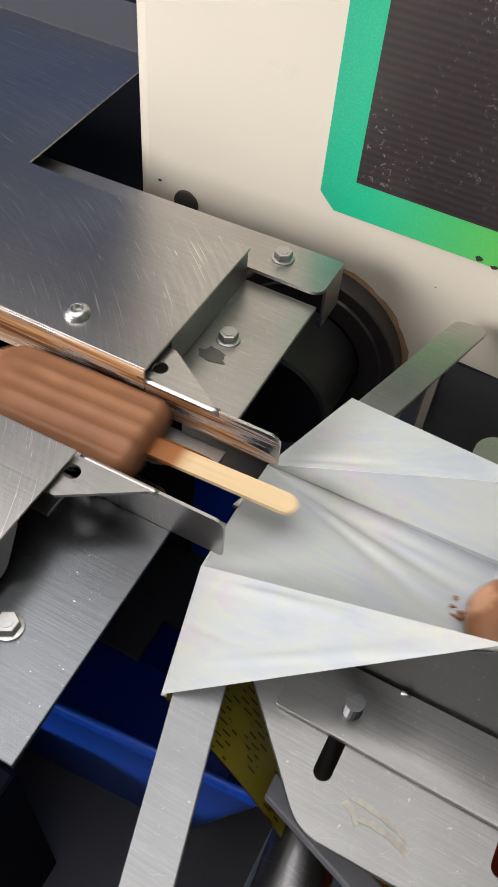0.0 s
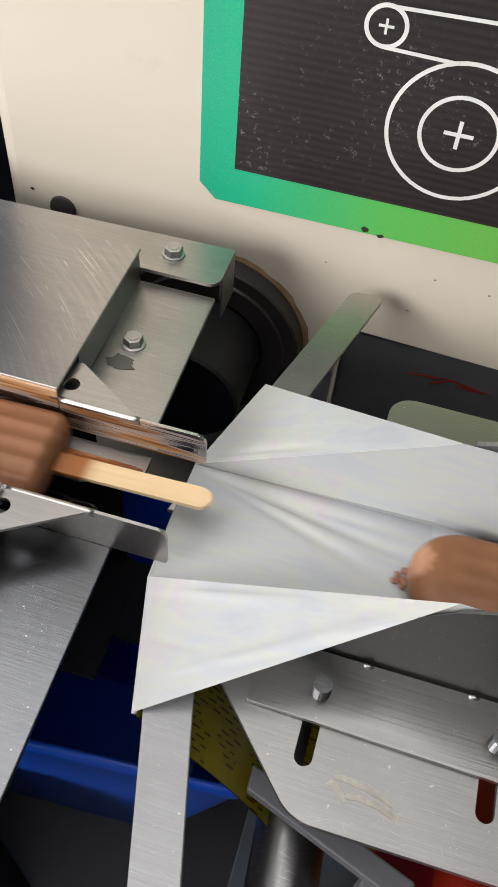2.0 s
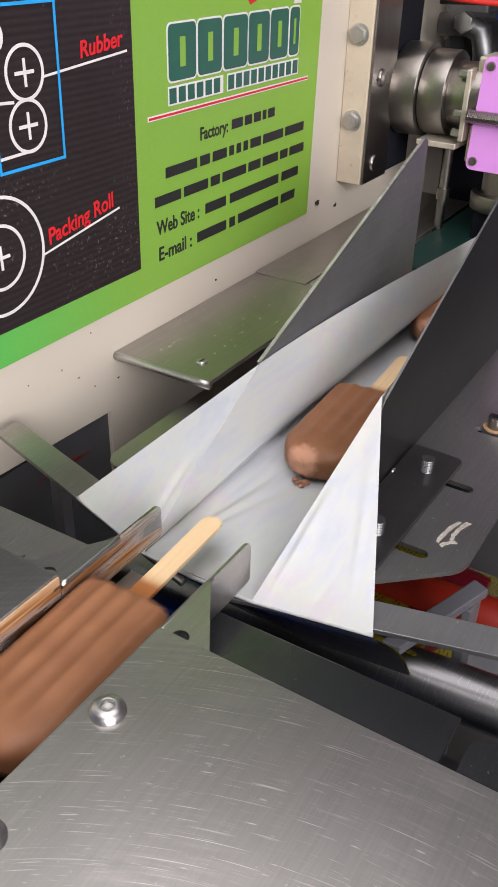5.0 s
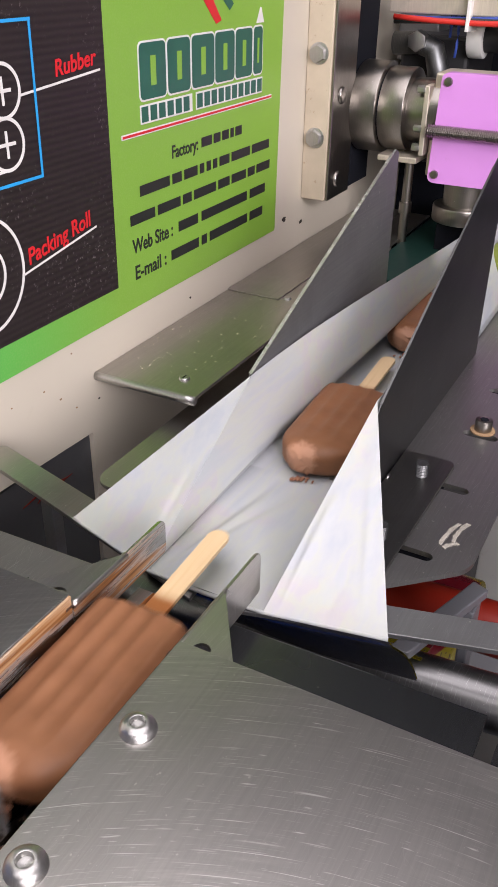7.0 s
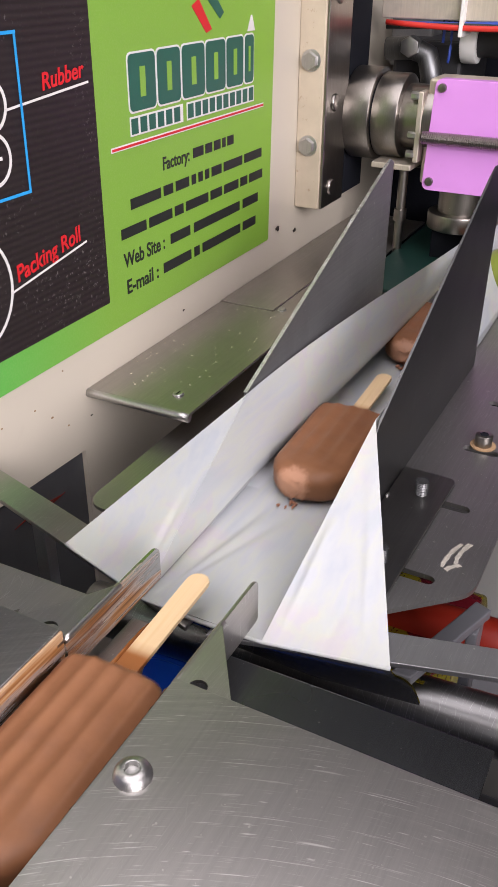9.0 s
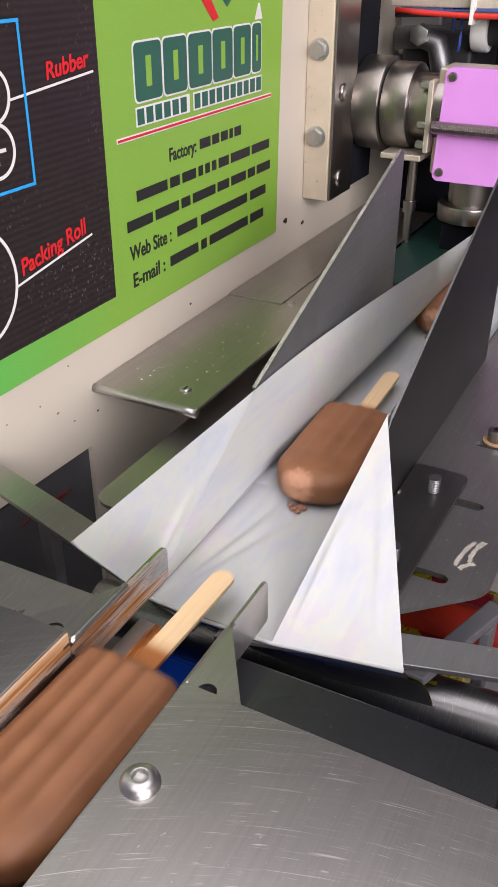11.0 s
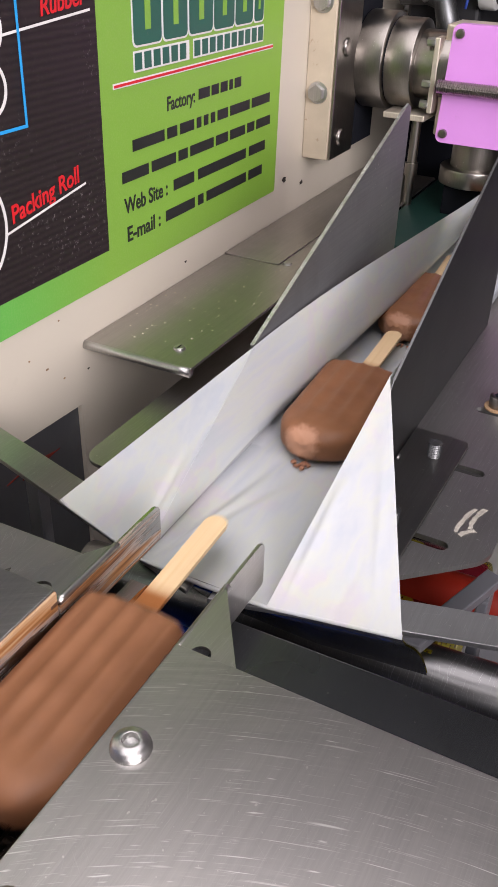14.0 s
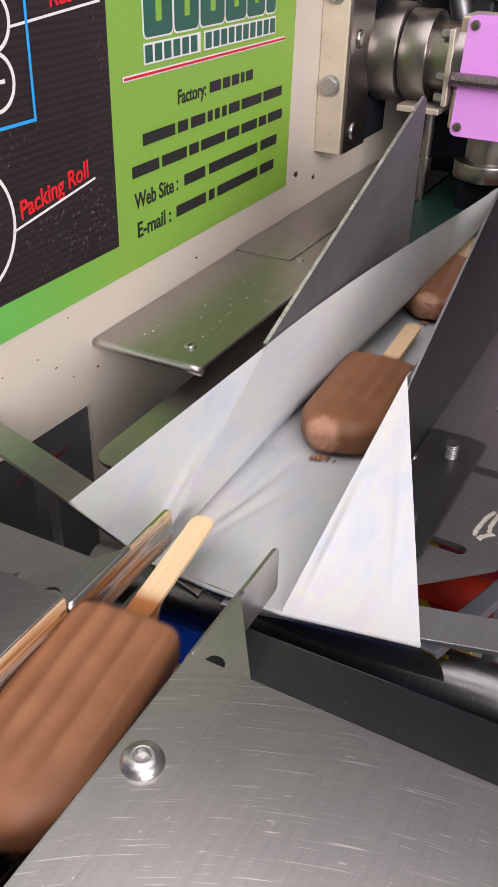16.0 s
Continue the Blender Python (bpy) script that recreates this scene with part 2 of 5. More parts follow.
def film_material():
    m, nt, b = node_material("pearl_film")
    n = noise_node(nt, coords(nt, (3, 14, 14)), 6.0, 3.0)
    c = ramp(nt, n, [(0.3, (0.465, 0.50, 0.545)), (0.43, (0.515, 0.54, 0.555)), (0.52, (0.535, 0.56, 0.525)), (0.60, (0.51, 0.53, 0.56)), (0.7, (0.48, 0.52, 0.545))])
    show = ramp(nt, noise_node(nt, coords(nt), 19.0, 1.0), [(0.55, grey(0)), (0.62, grey(0.42))])
    hue = ramp(nt, noise_node(nt, coords(nt), 75.0, 2.0), [(0.44, (0.57, 0.49, 0.54)), (0.52, (0.59, 0.58, 0.46)), (0.62, (0.54, 0.58, 0.51))])
    nt.links.new(mixed(nt, show, c, hue), b.inputs["Base Color"])
    b.inputs["Roughness"].default_value = 0.27
    b.inputs["Specular IOR Level"].default_value = 0.4
    b.inputs["Sheen Weight"].default_value = 0.0
    b.inputs["Coat Weight"].default_value = 0.10
    b.inputs["Coat Roughness"].default_value = 0.12
    ripple = noise_node(nt, coords(nt, (5, 40, 40)), 5.0, 2.0)
    bumped(nt, b, ripple, 0.12, 0.0015)
    tr = nt.nodes.new("ShaderNodeBsdfTranslucent")
    tr.inputs[0].default_value = (0.75, 0.76, 0.78, 1)
    mix = nt.nodes.new("ShaderNodeMixShader")
    mix.inputs[0].default_value = 0.16
    out = nt.nodes["Material Output"]
    nt.links.new(b.outputs[0], mix.inputs[1])
    nt.links.new(tr.outputs[0], mix.inputs[2])
    nt.links.new(mix.outputs[0], out.inputs[0])
    return m


def chocolate():
    m, nt, b = node_material("milk_chocolate")
    oi = nt.nodes.new("ShaderNodeObjectInfo")
    n = noise_node(nt, coords(nt), 60.0, 4.0)
    c = ramp(nt, n, [(0.3, (0.198, 0.086, 0.040)), (0.7, (0.258, 0.114, 0.053))])
    hs = nt.nodes.new("ShaderNodeHueSaturation")
    mr = nt.nodes.new("ShaderNodeMapRange")
    mr.inputs["To Min"].default_value, mr.inputs["To Max"].default_value = 0.92, 1.1
    nt.links.new(oi.outputs["Random"], mr.inputs[0])
    nt.links.new(mr.outputs[0], hs.inputs["Value"])
    nt.links.new(c, hs.inputs["Color"])
    tc = nt.nodes.new("ShaderNodeTexCoord")
    vm = nt.nodes.new("ShaderNodeVectorMath")
    vm.operation = "DISTANCE"
    vm.inputs[1].default_value = (0.0, 0.005, 0.012)
    nt.links.new(tc.outputs["Object"], vm.inputs[0])
    edge = nt.nodes.new("ShaderNodeMath")
    edge.operation = "MULTIPLY_ADD"
    edge.inputs[1].default_value = 0.009
    nt.links.new(noise_node(nt, coords(nt), 260.0, 3.0), edge.inputs[0])
    nt.links.new(vm.outputs["Value"], edge.inputs[2])
    torn = ramp(nt, edge.outputs[0], [(0.0135, grey(0.75)), (0.0150, grey(0))])
    nt.links.new(mixed(nt, torn, hs.outputs[0], (0.52, 0.28, 0.175)), b.inputs["Base Color"])
    nt.links.new(ramp(nt, n, [(0.3, grey(0.36)), (0.75, grey(0.52))]), b.inputs["Roughness"])
    b.inputs["Specular IOR Level"].default_value = 0.28
    bumped(nt, b, noise_node(nt, coords(nt), 240.0, 3.0), 0.14, 0.001)
    return m


def wood_stick():
    m, nt, b = node_material("birch_stick")
    g = noise_node(nt, coords(nt, (20, 500, 300)), 1.0, 3.0)
    c = ramp(nt, g, [(0.3, (0.72, 0.51, 0.27)), (0.7, (0.78, 0.58, 0.34))])
    tc = nt.nodes.new("ShaderNodeTexCoord")
    sep = nt.nodes.new("ShaderNodeSeparateXYZ")
    nt.links.new(tc.outputs["Object"], sep.inputs[0])
    soak = ramp(nt, sep.outputs[0], [(0.0, grey(1)), (0.0152, grey(1)), (0.0158, grey(0))])
    nt.links.new(mixed(nt, soak, c, (0.33, 0.115, 0.026)), b.inputs["Base Color"])
    b.inputs["Roughness"].default_value = 0.55
    bumped(nt, b, g, 0.15, 0.0004)
    return m


def residue():
    m, nt, b = node_material("melted_chocolate_smear")
    g = noise_node(nt, coords(nt, (22, 150, 150)), 1.0, 6.0, 0.7)
    wide = noise_node(nt, coords(nt, (16, 60, 60)), 1.0, 3.0, 0.6)
    c = ramp(nt, g, [(0.30, (0.07, 0.022, 0.008)), (0.43, (0.27, 0.088, 0.020)), (0.56, (0.43, 0.165, 0.045)), (0.68, (0.62, 0.40, 0.24))])
    deep = ramp(nt, wide, [(0.40, grey(0.75)), (0.56, grey(0))])
    nt.links.new(mixed(nt, deep, c, (0.105, 0.034, 0.012)), b.inputs["Base Color"])
    nt.links.new(ramp(nt, g, [(0.3, grey(0.14)), (0.8, grey(0.45))]), b.inputs["Roughness"])
    bumped(nt, b, g, 0.6, 0.0016)
    return m


def smeared_steel():
    m, nt, b = node_material("chocolate_streaked_steel")
    g = noise_node(nt, coords(nt, (9, 230, 210)), 1.0, 5.0, 0.65)
    wide = noise_node(nt, coords(nt, (14, 70, 70)), 1.0, 3.0)
    both = nt.nodes.new("ShaderNodeMath")
    both.operation = "ADD"
    nt.links.new(g, both.inputs[0])
    nt.links.new(ramp(nt, wide, [(0.35, grey(0.0)), (0.65, grey(0.22))]), both.inputs[1])
    f = ramp(nt, both.outputs[0], [(0.54, grey(0)), (0.68, grey(1))])
    tone = ramp(nt, noise_node(nt, coords(nt, (11, 300, 300)), 1.0, 3.0), [(0.36, (0.10, 0.038, 0.014)), (0.52, (0.36, 0.165, 0.055)), (0.66, (0.50, 0.33, 0.19))])
    nt.links.new(mixed(nt, f, (0.60, 0.59, 0.57), tone), b.inputs["Base Color"])
    nt.links.new(ramp(nt, f, [(0, grey(1)), (1, grey(0.15))]), b.inputs["Metallic"])
    nt.links.new(ramp(nt, f, [(0, grey(0.22)), (1, grey(0.40))]), b.inputs["Roughness"])
    bumped(nt, b, both.outputs[0], 0.25, 0.0007)
    return m


def printed_film():
    m, nt, b = node_material("printed_wrapper")
    zone = ramp(nt, noise_node(nt, coords(nt), 17.0, 1.0), [(0.47, grey(0)), (0.475, grey(1))])
    w = nt.nodes.new("ShaderNodeTexBrick")
    w.inputs["Color1"].default_value = w.inputs["Color2"].default_value = (0.04, 0.02, 0.01, 1)
    w.inputs["Mortar"].default_value = (0.20, 0.165, 0.008, 1)
    w.inputs["Scale"].default_value, w.inputs["Mortar Size"].default_value = 90.0, 0.11
    w.inputs["Mortar Smooth"].default_value = 0.3
    nt.links.new(coords(nt), w.inputs["Vector"])
    text = ramp(nt, noise_node(nt, coords(nt), 48.0, 2.0), [(0.50, grey(0)), (0.51, grey(1))])
    yellow = mixed(nt, text, (0.22, 0.18, 0.009), w.outputs["Color"])
    nt.links.new(mixed(nt, zone, (0.13, 0.006, 0.012), yellow), b.inputs["Base Color"])
    b.inputs["Roughness"].default_value = 0.25
    return m


def emitter(name, color, strength):
    m, nt, b = node_material(name)
    b.inputs["Emission Color"].default_value = (*color, 1)
    b.inputs["Emission Strength"].default_value = strength
    return m


GREEN, RIBBED, FILM, CHOC, WOOD = sticker_green(), sticker_black(), film_material(), chocolate(), wood_stick()
RESIDUE, SMEARED, PRINTED = residue(), smeared_steel(), printed_film()
TUBE = emitter("light_diffuser", (1.0, 0.97, 0.92), 0.6)

# ---- shape helpers ----


def part(name, bm, material, parent=None, label="", smooth=False):
    me = bpy.data.meshes.new(name)
    bmesh.ops.recalc_face_normals(bm, faces=bm.faces)
    bm.to_mesh(me)
    bm.free()
    me.materials.append(material)
    if smooth:
        for p in me.polygons:
            p.use_smooth = True
    ob = new(name, me)
    ob.parent = parent
    if label:
        ob["label"] = label
    return ob


def thing(name, label, category, group="", at=(0, 0, 0), kind=""):
    ob = new(name)
    ob.location = at
    ob.empty_display_size = 0.01
    return tagged(ob, label, category, group, kind)


def prism(pts, a, b, axis="z", bevel=0.0006, bm=None):
    """A plate: the outline pts swept from a to b along an axis (z: outline in xy, y: in xz, x: in yz)."""
    bm = bm or bmesh.new()

    def put(p, h):
        return {"z": (p[0], p[1], h), "y": (p[0], h, p[1]), "x": (h, p[0], p[1])}[axis]

    lo = [bm.verts.new(put(p, a)) for p in pts]
    hi = [bm.verts.new(put(p, b)) for p in pts]
    fs = [bm.faces.new(lo), bm.faces.new(hi)]
    n = len(pts)
    for i in range(n):
        fs.append(bm.faces.new((lo[i], lo[(i + 1) % n], hi[(i + 1) % n], hi[i])))
    if bevel:
        es = {e for f in fs for e in f.edges}
        bmesh.ops.bevel(bm, geom=list(es), offset=bevel, segments=2, affect="EDGES", profile=0.5, clamp_overlap=True)
    return bm


def box(x0, x1, y0, y1, z0, z1, bevel=0.0008, bm=None):
    return prism([(x0, y0), (x1, y0), (x1, y1), (x0, y1)], z0, z1, "z", bevel, bm)


def rounded(pts, radii, steps=6):
    """An outline with its corners rounded."""
    out, n = [], len(pts)
    for i, p in enumerate(pts):
        r = radii[i] if isinstance(radii, (list, tuple)) else radii
        if r <= 0:
            out.append(p)
            continue
        p = Vector(p)
        u, v = (Vector(pts[i - 1]) - p).normalized(), (Vector(pts[(i + 1) % n]) - p).normalized()
        half = u.angle(v) / 2
        d = r / math.tan(half)
        c = p + (u + v).normalized() * (r / math.sin(half))
        s, e = p + u * d - c, p + v * d - c
        a0, a1 = math.atan2(s.y, s.x), math.atan2(e.y, e.x)
        da = (a1 - a0 + math.pi) % (2 * math.pi) - math.pi
        for k in range(steps + 1):
            a = a0 + da * k / steps
            out.append((c.x + r * math.cos(a), c.y + r * math.sin(a)))
    return out


def rod(p, q, r, r2=None, seg=24, bm=None, bevel=0.0):
    bm = bm or bmesh.new()
    p, q = Vector(p), Vector(q)
    d = q - p
    m = Matrix.Translation((p + q) / 2) @ d.to_track_quat("Z", "Y").to_matrix().to_4x4()
    got = bmesh.ops.create_cone(bm, cap_ends=True, segments=seg, radius1=r, radius2=r if r2 is None else r2, depth=d.length, matrix=m)
    if bevel:
        vs = set(got["verts"])
        es = [e for e in bm.edges if e.verts[0] in vs and e.verts[1] in vs and len(e.link_faces) == 2 and max(len(f.verts) for f in e.link_faces) > 4]
        bmesh.ops.bevel(bm, geom=es, offset=bevel, segments=2, affect="EDGES", profile=0.5)
    return bm


def tube(points, r, seg=8):
    bm = bmesh.new()
    pts = [Vector(p) for p in points]
    rings = []
    for i, p in enumerate(pts):
        d = (pts[min(i + 1, len(pts) - 1)] - pts[max(i - 1, 0)]).normalized()
        q = d.to_track_quat("Z", "Y")
        rings.append([bm.verts.new(p + q @ Vector((r * math.cos(2 * math.pi * k / seg), r * math.sin(2 * math.pi * k / seg), 0))) for k in range(seg)])
    for a, b in zip(rings, rings[1:]):
        for k in range(seg):
            bm.faces.new((a[k], a[(k + 1) % seg], b[(k + 1) % seg], b[k]))
    bm.faces.new(rings[0])
    bm.faces.new(rings[-1])
    return bm


def smooth_sides(ob, angle=0.6):
    """Round faces smooth, hard edges kept by marking them sharp."""
    me = ob.data
    bm = bmesh.new()
    bm.from_mesh(me)
    for f in bm.faces:
        f.smooth = True
    for e in bm.edges:
        e.smooth = len(e.link_faces) == 2 and e.calc_face_angle(0) < angle
    bm.to_mesh(me)
    bm.free()
    return ob


def hex_bolt(parent, x, y, z, r=0.0049, h=0.0040, washer=True, up=(0, 0, 1)):
    """A hexagon-head screw on its washer."""
    u = Vector(up)
    p = Vector((x, y, z))
    if washer:
        smooth_sides(part("washer", rod(p - u * 0.0003, p + u * 0.0009, r * 1.22, seg=28, bevel=0.0002), CHROME, parent))
        p = p + u * 0.0009
    head = part("hex_bolt", rod(p - u * 0.0002, p + u * h, r, r * 0.97, seg=6, bevel=0.0004), CHROME, parent, "zinc-plated hexagon bolt head")
    part("head_mark", rod(p + u * (h - 0.0001), p + u * (h + 0.00025), r * 0.55, seg=10), CHROME, head)
    return head


def button_screw(parent, x, y, z, r=0.0064):
    """A button-head socket screw: dome with a hexagonal recess."""
    bm = bmesh.new()
    prof = [(r, 0.0), (r, 0.0006), (r * 0.93, 0.0019), (r * 0.78, 0.0029), (r * 0.58, 0.0035), (r * 0.44, 0.0037), (r * 0.40, 0.0036), (r * 0.38, 0.0014), (0.0001, 0.0012)]
    rings = []
    for rr, hh in prof:
        rings.append([bm.verts.new((x + rr * math.cos(2 * math.pi * k / 24), y + rr * math.sin(2 * math.pi * k / 24), z + hh)) for k in range(24)])
    for a, b in zip(rings, rings[1:]):
        for k in range(24):
            bm.faces.new((a[k], a[(k + 1) % 24], b[(k + 1) % 24], b[k]))
    ob = part("button_screw", bm, CHROME, parent, "dome-headed socket screw")
    return smooth_sides(ob, 0.9)


def threaded(parent, x, y, z0, z1, r, name="stud"):
    """A short threaded stud standing up."""
    bm = bmesh.new()
    n, seg = int((z1 - z0) / 0.0005), 18
    rings = []
    for i in range(n + 1):
        rr = r * (0.90 if i % 2 else 1.0)
        rings.append([bm.verts.new((x + rr * math.cos(2 * math.pi * k / seg), y + rr * math.sin(2 * math.pi * k / seg), z0 + (z1 - z0) * i / n)) for k in range(seg)])
    for a, b in zip(rings, rings[1:]):
        for k in range(seg):
            bm.faces.new((a[k], a[(k + 1) % seg], b[(k + 1) % seg], b[k]))
    bm.faces.new(rings[-1])
    return part(name, bm, PHOSPHATE, parent, "threaded steel stud")


def slot_outline(x, y0, y1, r, steps=8):
    pts = []
    for k in range(steps + 1):
        a = math.pi * k / steps
        pts.append((x + r * math.cos(a), y1 - r + r * math.sin(a)))
    for k in range(steps + 1):
        a = math.pi + math.pi * k / steps
        pts.append((x + r * math.cos(a), y0 + r + r * math.sin(a)))
    return pts


def sheet_with_holes(outline, holes, z0, z1):
    """A flat plate with openings cut right through it."""
    bm = bmesh.new()
    loops = [outline] + holes
    edges, tops = [], []
    for pts in loops:
        vs = [bm.verts.new((p[0], p[1], z1)) for p in pts]
        tops.append(vs)
        edges += [bm.edges.new((vs[i], vs[(i + 1) % len(vs)])) for i in range(len(vs))]
    bmesh.ops.triangle_fill(bm, edges=edges, use_beauty=True, normal=(0, 0, 1))
    faces = [f for f in bm.faces]
    got = bmesh.ops.extrude_face_region(bm, geom=faces)
    for v in got["geom"]:
        if isinstance(v, bmesh.types.BMVert):
            v.co.z = z0
    return bm


# ---- room ----
def room():
    x0, x1, y0, y1, h = -6.2, 5.2, -2.0, 2.2, 2.8
    fl = part("floor", box(x0, x1, y0, y1, -0.1, 0.0, 0), CONCRETE)
    tagged(fl, "worn grey concrete factory floor under the machine", "floor", kind="structure")
    # Unseen ceiling, toned dark so the steel plates mirror less light.
    ce = part("ceiling", box(x0, x1, y0, y1, h, h + 0.1, 0), DIM_PLASTER)
    tagged(ce, "unseen plaster ceiling, dark grey to dim the reflections in the steel", "ceiling", kind="structure")
    # Unseen walls, their blue chosen for its reflection in the steel.
    for name, b in (("wall_north", (x0, x1, y1, y1 + 0.15)), ("wall_west", (x0 - 0.15, x0, y0, y1)), ("wall_east", (x1, x1 + 0.15, y0, y1))):
        w = part(name, box(*b, 0, h, 0), SLATE)
        tagged(w, "plain slate-blue painted wall", "wall", kind="structure")
    # window wall: four pieces round one opening
    wx0, wx1, wz0, wz1 = -3.0, -1.0, 1.35, 2.65
    bm = box(x0, wx0, y0 - 0.15, y0, 0, h, 0)
    box(wx1, x1, y0 - 0.15, y0, 0, h, 0, bm)
    box(wx0, wx1, y0 - 0.15, y0, 0, wz0, 0, bm)
    box(wx0, wx1, y0 - 0.15, y0, wz1, h, 0, bm)
    w = part("wall_south", bm, PLASTER)
    tagged(w, "off-white plaster wall with a wide window opening", "wall", kind="structure")
    lamp = thing("ceiling_light", "wide white ceiling light with a flat diffuser", "ceiling light")
    part("housing", box(-1.69, 0.69, -0.92, 0.96, 2.735, 2.8), GREYBOARD, lamp)
    part("diffuser", box(-1.65, 0.65, -0.88, 0.92, 2.720, 2.734), TUBE, lamp)


room()

# ---- machine housing ----
WALL = 0.400


def machine_housing():
    t = thing("machine_housing", "cream enamelled sheet-metal side of a packing machine, chipped", "machine housing")
    # front panel with the round drive opening and the rectangular film opening
    outer = [(-0.212, 0.55), (0.80, 0.55), (0.80, 1.35), (-0.212, 1.35)]
    cx, cz, r = -0.094, 0.824, 0.058
    disc = [(cx + r * math.cos(2 * math.pi * k / 48), cz + r * math.sin(2 * math.pi * k / 48)) for k in range(48)]
    rect = rounded([(-0.012, 0.70), (0.105, 0.70), (0.105, 0.845), (-0.012, 0.850)], 0.001, 2)
    bm = sheet_with_holes(outer, [disc, rect], 0.0, 0.012)
    for v in bm.verts:
        v.co = Vector((v.co.x, WALL + v.co.z, v.co.y))
    part("panel", bm, CREAM, t, "cream enamelled front panel")
    # rolled left edge and return
    bm = bmesh.new()
    prof = [(-0.212, WALL)] + [(-0.212 - 0.010 * math.sin(a), WALL + 0.010 - 0.010 * math.cos(a)) for a in (0.26, 0.52, 0.78, 1.05, 1.31, 1.57)] + [(-0.222, WALL + 0.45), (-0.214, WALL + 0.45), (-0.212, WALL + 0.012)]
    for p, q in zip(prof, prof[1:] + prof[:1]):
        bm.faces.new([bm.verts.new((p[0], p[1], 0.55)), bm.verts.new((q[0], q[1], 0.55)), bm.verts.new((q[0], q[1], 1.35)), bm.verts.new((p[0], p[1], 1.35))])
    bmesh.ops.remove_doubles(bm, verts=bm.verts, dist=1e-6)
    smooth_sides(part("rolled_edge", bm, CREAM, t), 0.8)
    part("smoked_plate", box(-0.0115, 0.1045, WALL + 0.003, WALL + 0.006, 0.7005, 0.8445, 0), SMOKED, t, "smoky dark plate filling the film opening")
    for x, z, n, lean in ((0.030, 0.8235, 0.030, 0.10), (0.052, 0.8262, 0.026, -0.14), (0.060, 0.8215, 0.022, 0.05), (0.044, 0.8190, 0.012, 0.5)):
        part("red_mark", prism([(x, z), (x + 0.5 * n, z + 0.5 * n * lean - 0.0005), (x + n, z + n * lean), (x + 0.5 * n, z + 0.5 * n * lean + 0.0005)], WALL + 0.0022, WALL + 0.0029, "y", 0), RED, t, "smeared red pen mark")
    # Near-black sheet for the unlit inside of the housing.
    part("inner_shade", box(-0.15, 0.79, WALL + 0.10, WALL + 0.12, 0.56, 0.93, 0), DARK, t)
    part("base", box(-0.21, 0.80, WALL + 0.002, WALL + 0.45, 0.0, 0.549, 0.002), CREAM, t)
    # dark drive flange in the round opening, with a rust-stained rim
    def turned(profile, name, material, label):
        bm = bmesh.new()
        loops = [[bm.verts.new((cx + rr * math.cos(2 * math.pi * k / 48), yy, cz + rr * math.sin(2 * math.pi * k / 48))) for k in range(48)] for rr, yy in profile]
        for p, q in zip(loops, loops[1:]):
            for k in range(48):
                bm.faces.new((p[k], p[(k + 1) % 48], q[(k + 1) % 48], q[k]))
        smooth_sides(part(name, bm, material, t, label))

    turned([(0.0585, WALL - 0.001), (0.0585, WALL - 0.012), (0.0575, WALL - 0.013), (0.0500, WALL - 0.013), (0.0490, WALL - 0.0145), (0.0365, WALL - 0.0145), (0.0355, WALL - 0.012), (0.0355, WALL - 0.004)],
           "drive_flange", FLANGE_BROWN, "dull brown-black drive flange with worn paint")
    turned([(0.0345, WALL - 0.004), (0.0345, WALL - 0.060), (0.0330, WALL - 0.062), (0.0003, WALL - 0.062)], "drive_hub", HUB, "greasy black round hub")
    rim = bmesh.new()
    inner, outer_v = [], []
    for k in range(64):
        a = 2 * math.pi * k / 64
        w = 0.0600 + 0.0035 * (0.5 + 0.5 * noise.noise(Vector((math.cos(a) * 3, math.sin(a) * 3, 2.0)))) + 0.002 * noise.noise(Vector((math.cos(a) * 14, math.sin(a) * 14, 5.0)))
        inner.append(rim.verts.new((cx + 0.0582 * math.cos(a), WALL - 0.0006, cz + 0.0582 * math.sin(a))))
        outer_v.append(rim.verts.new((cx + w * math.cos(a), WALL - 0.0004, cz + w * math.sin(a))))
    for k in range(64):
        rim.faces.new((inner[k], inner[(k + 1) % 64], outer_v[(k + 1) % 64], outer_v[k]))
    part("rust_ring", rim, RUST, t, "brown rust stain round the opening")
    # grommet hole, chips and small holes
    smooth_sides(part("grommet", rod((-0.187, WALL + 0.004, 0.888), (-0.187, WALL - 0.0015, 0.888), 0.0085, 0.008, bevel=0.0006), CHIPPED, t, "dark plugged hole"))
    rnd = random.Random(4)
    for x, z, r in ((-0.0125, 0.9215, 0.0022), (-0.0040, 0.9195, 0.0016), (-0.205, 0.897, 0.0012), (0.410, 0.924, 0.0036), (0.4480, 0.9125, 0.0032), (0.06, 0.897, 0.0009), (0.03, 0.899, 0.0007), (0.075, 0.885, 0.0010), (0.02, 0.874, 0.0008), (0.09, 0.872, 0.0009), (-0.03, 0.894, 0.0006), (0.09, 0.912, 0.0007), (0.115, 0.868, 0.0011), (0.24, 0.902, 0.0012)):
        bm = bmesh.new()
        lift = 0.0011 if -0.1 < x < 0.0 and z > 0.915 else 0.0003
        vs = [bm.verts.new((x + r * rnd.uniform(0.7, 1.4) * math.cos(a), WALL - lift, z + 0.62 * r * rnd.uniform(0.7, 1.4) * math.sin(a))) for a in [2 * math.pi * k / 11 for k in range(11)]]
        bm.faces.new(vs)
        part("paint_chip", bmesh_lift(bm, -0.0002), CHIPPED if r > 0.001 else RUST, t)


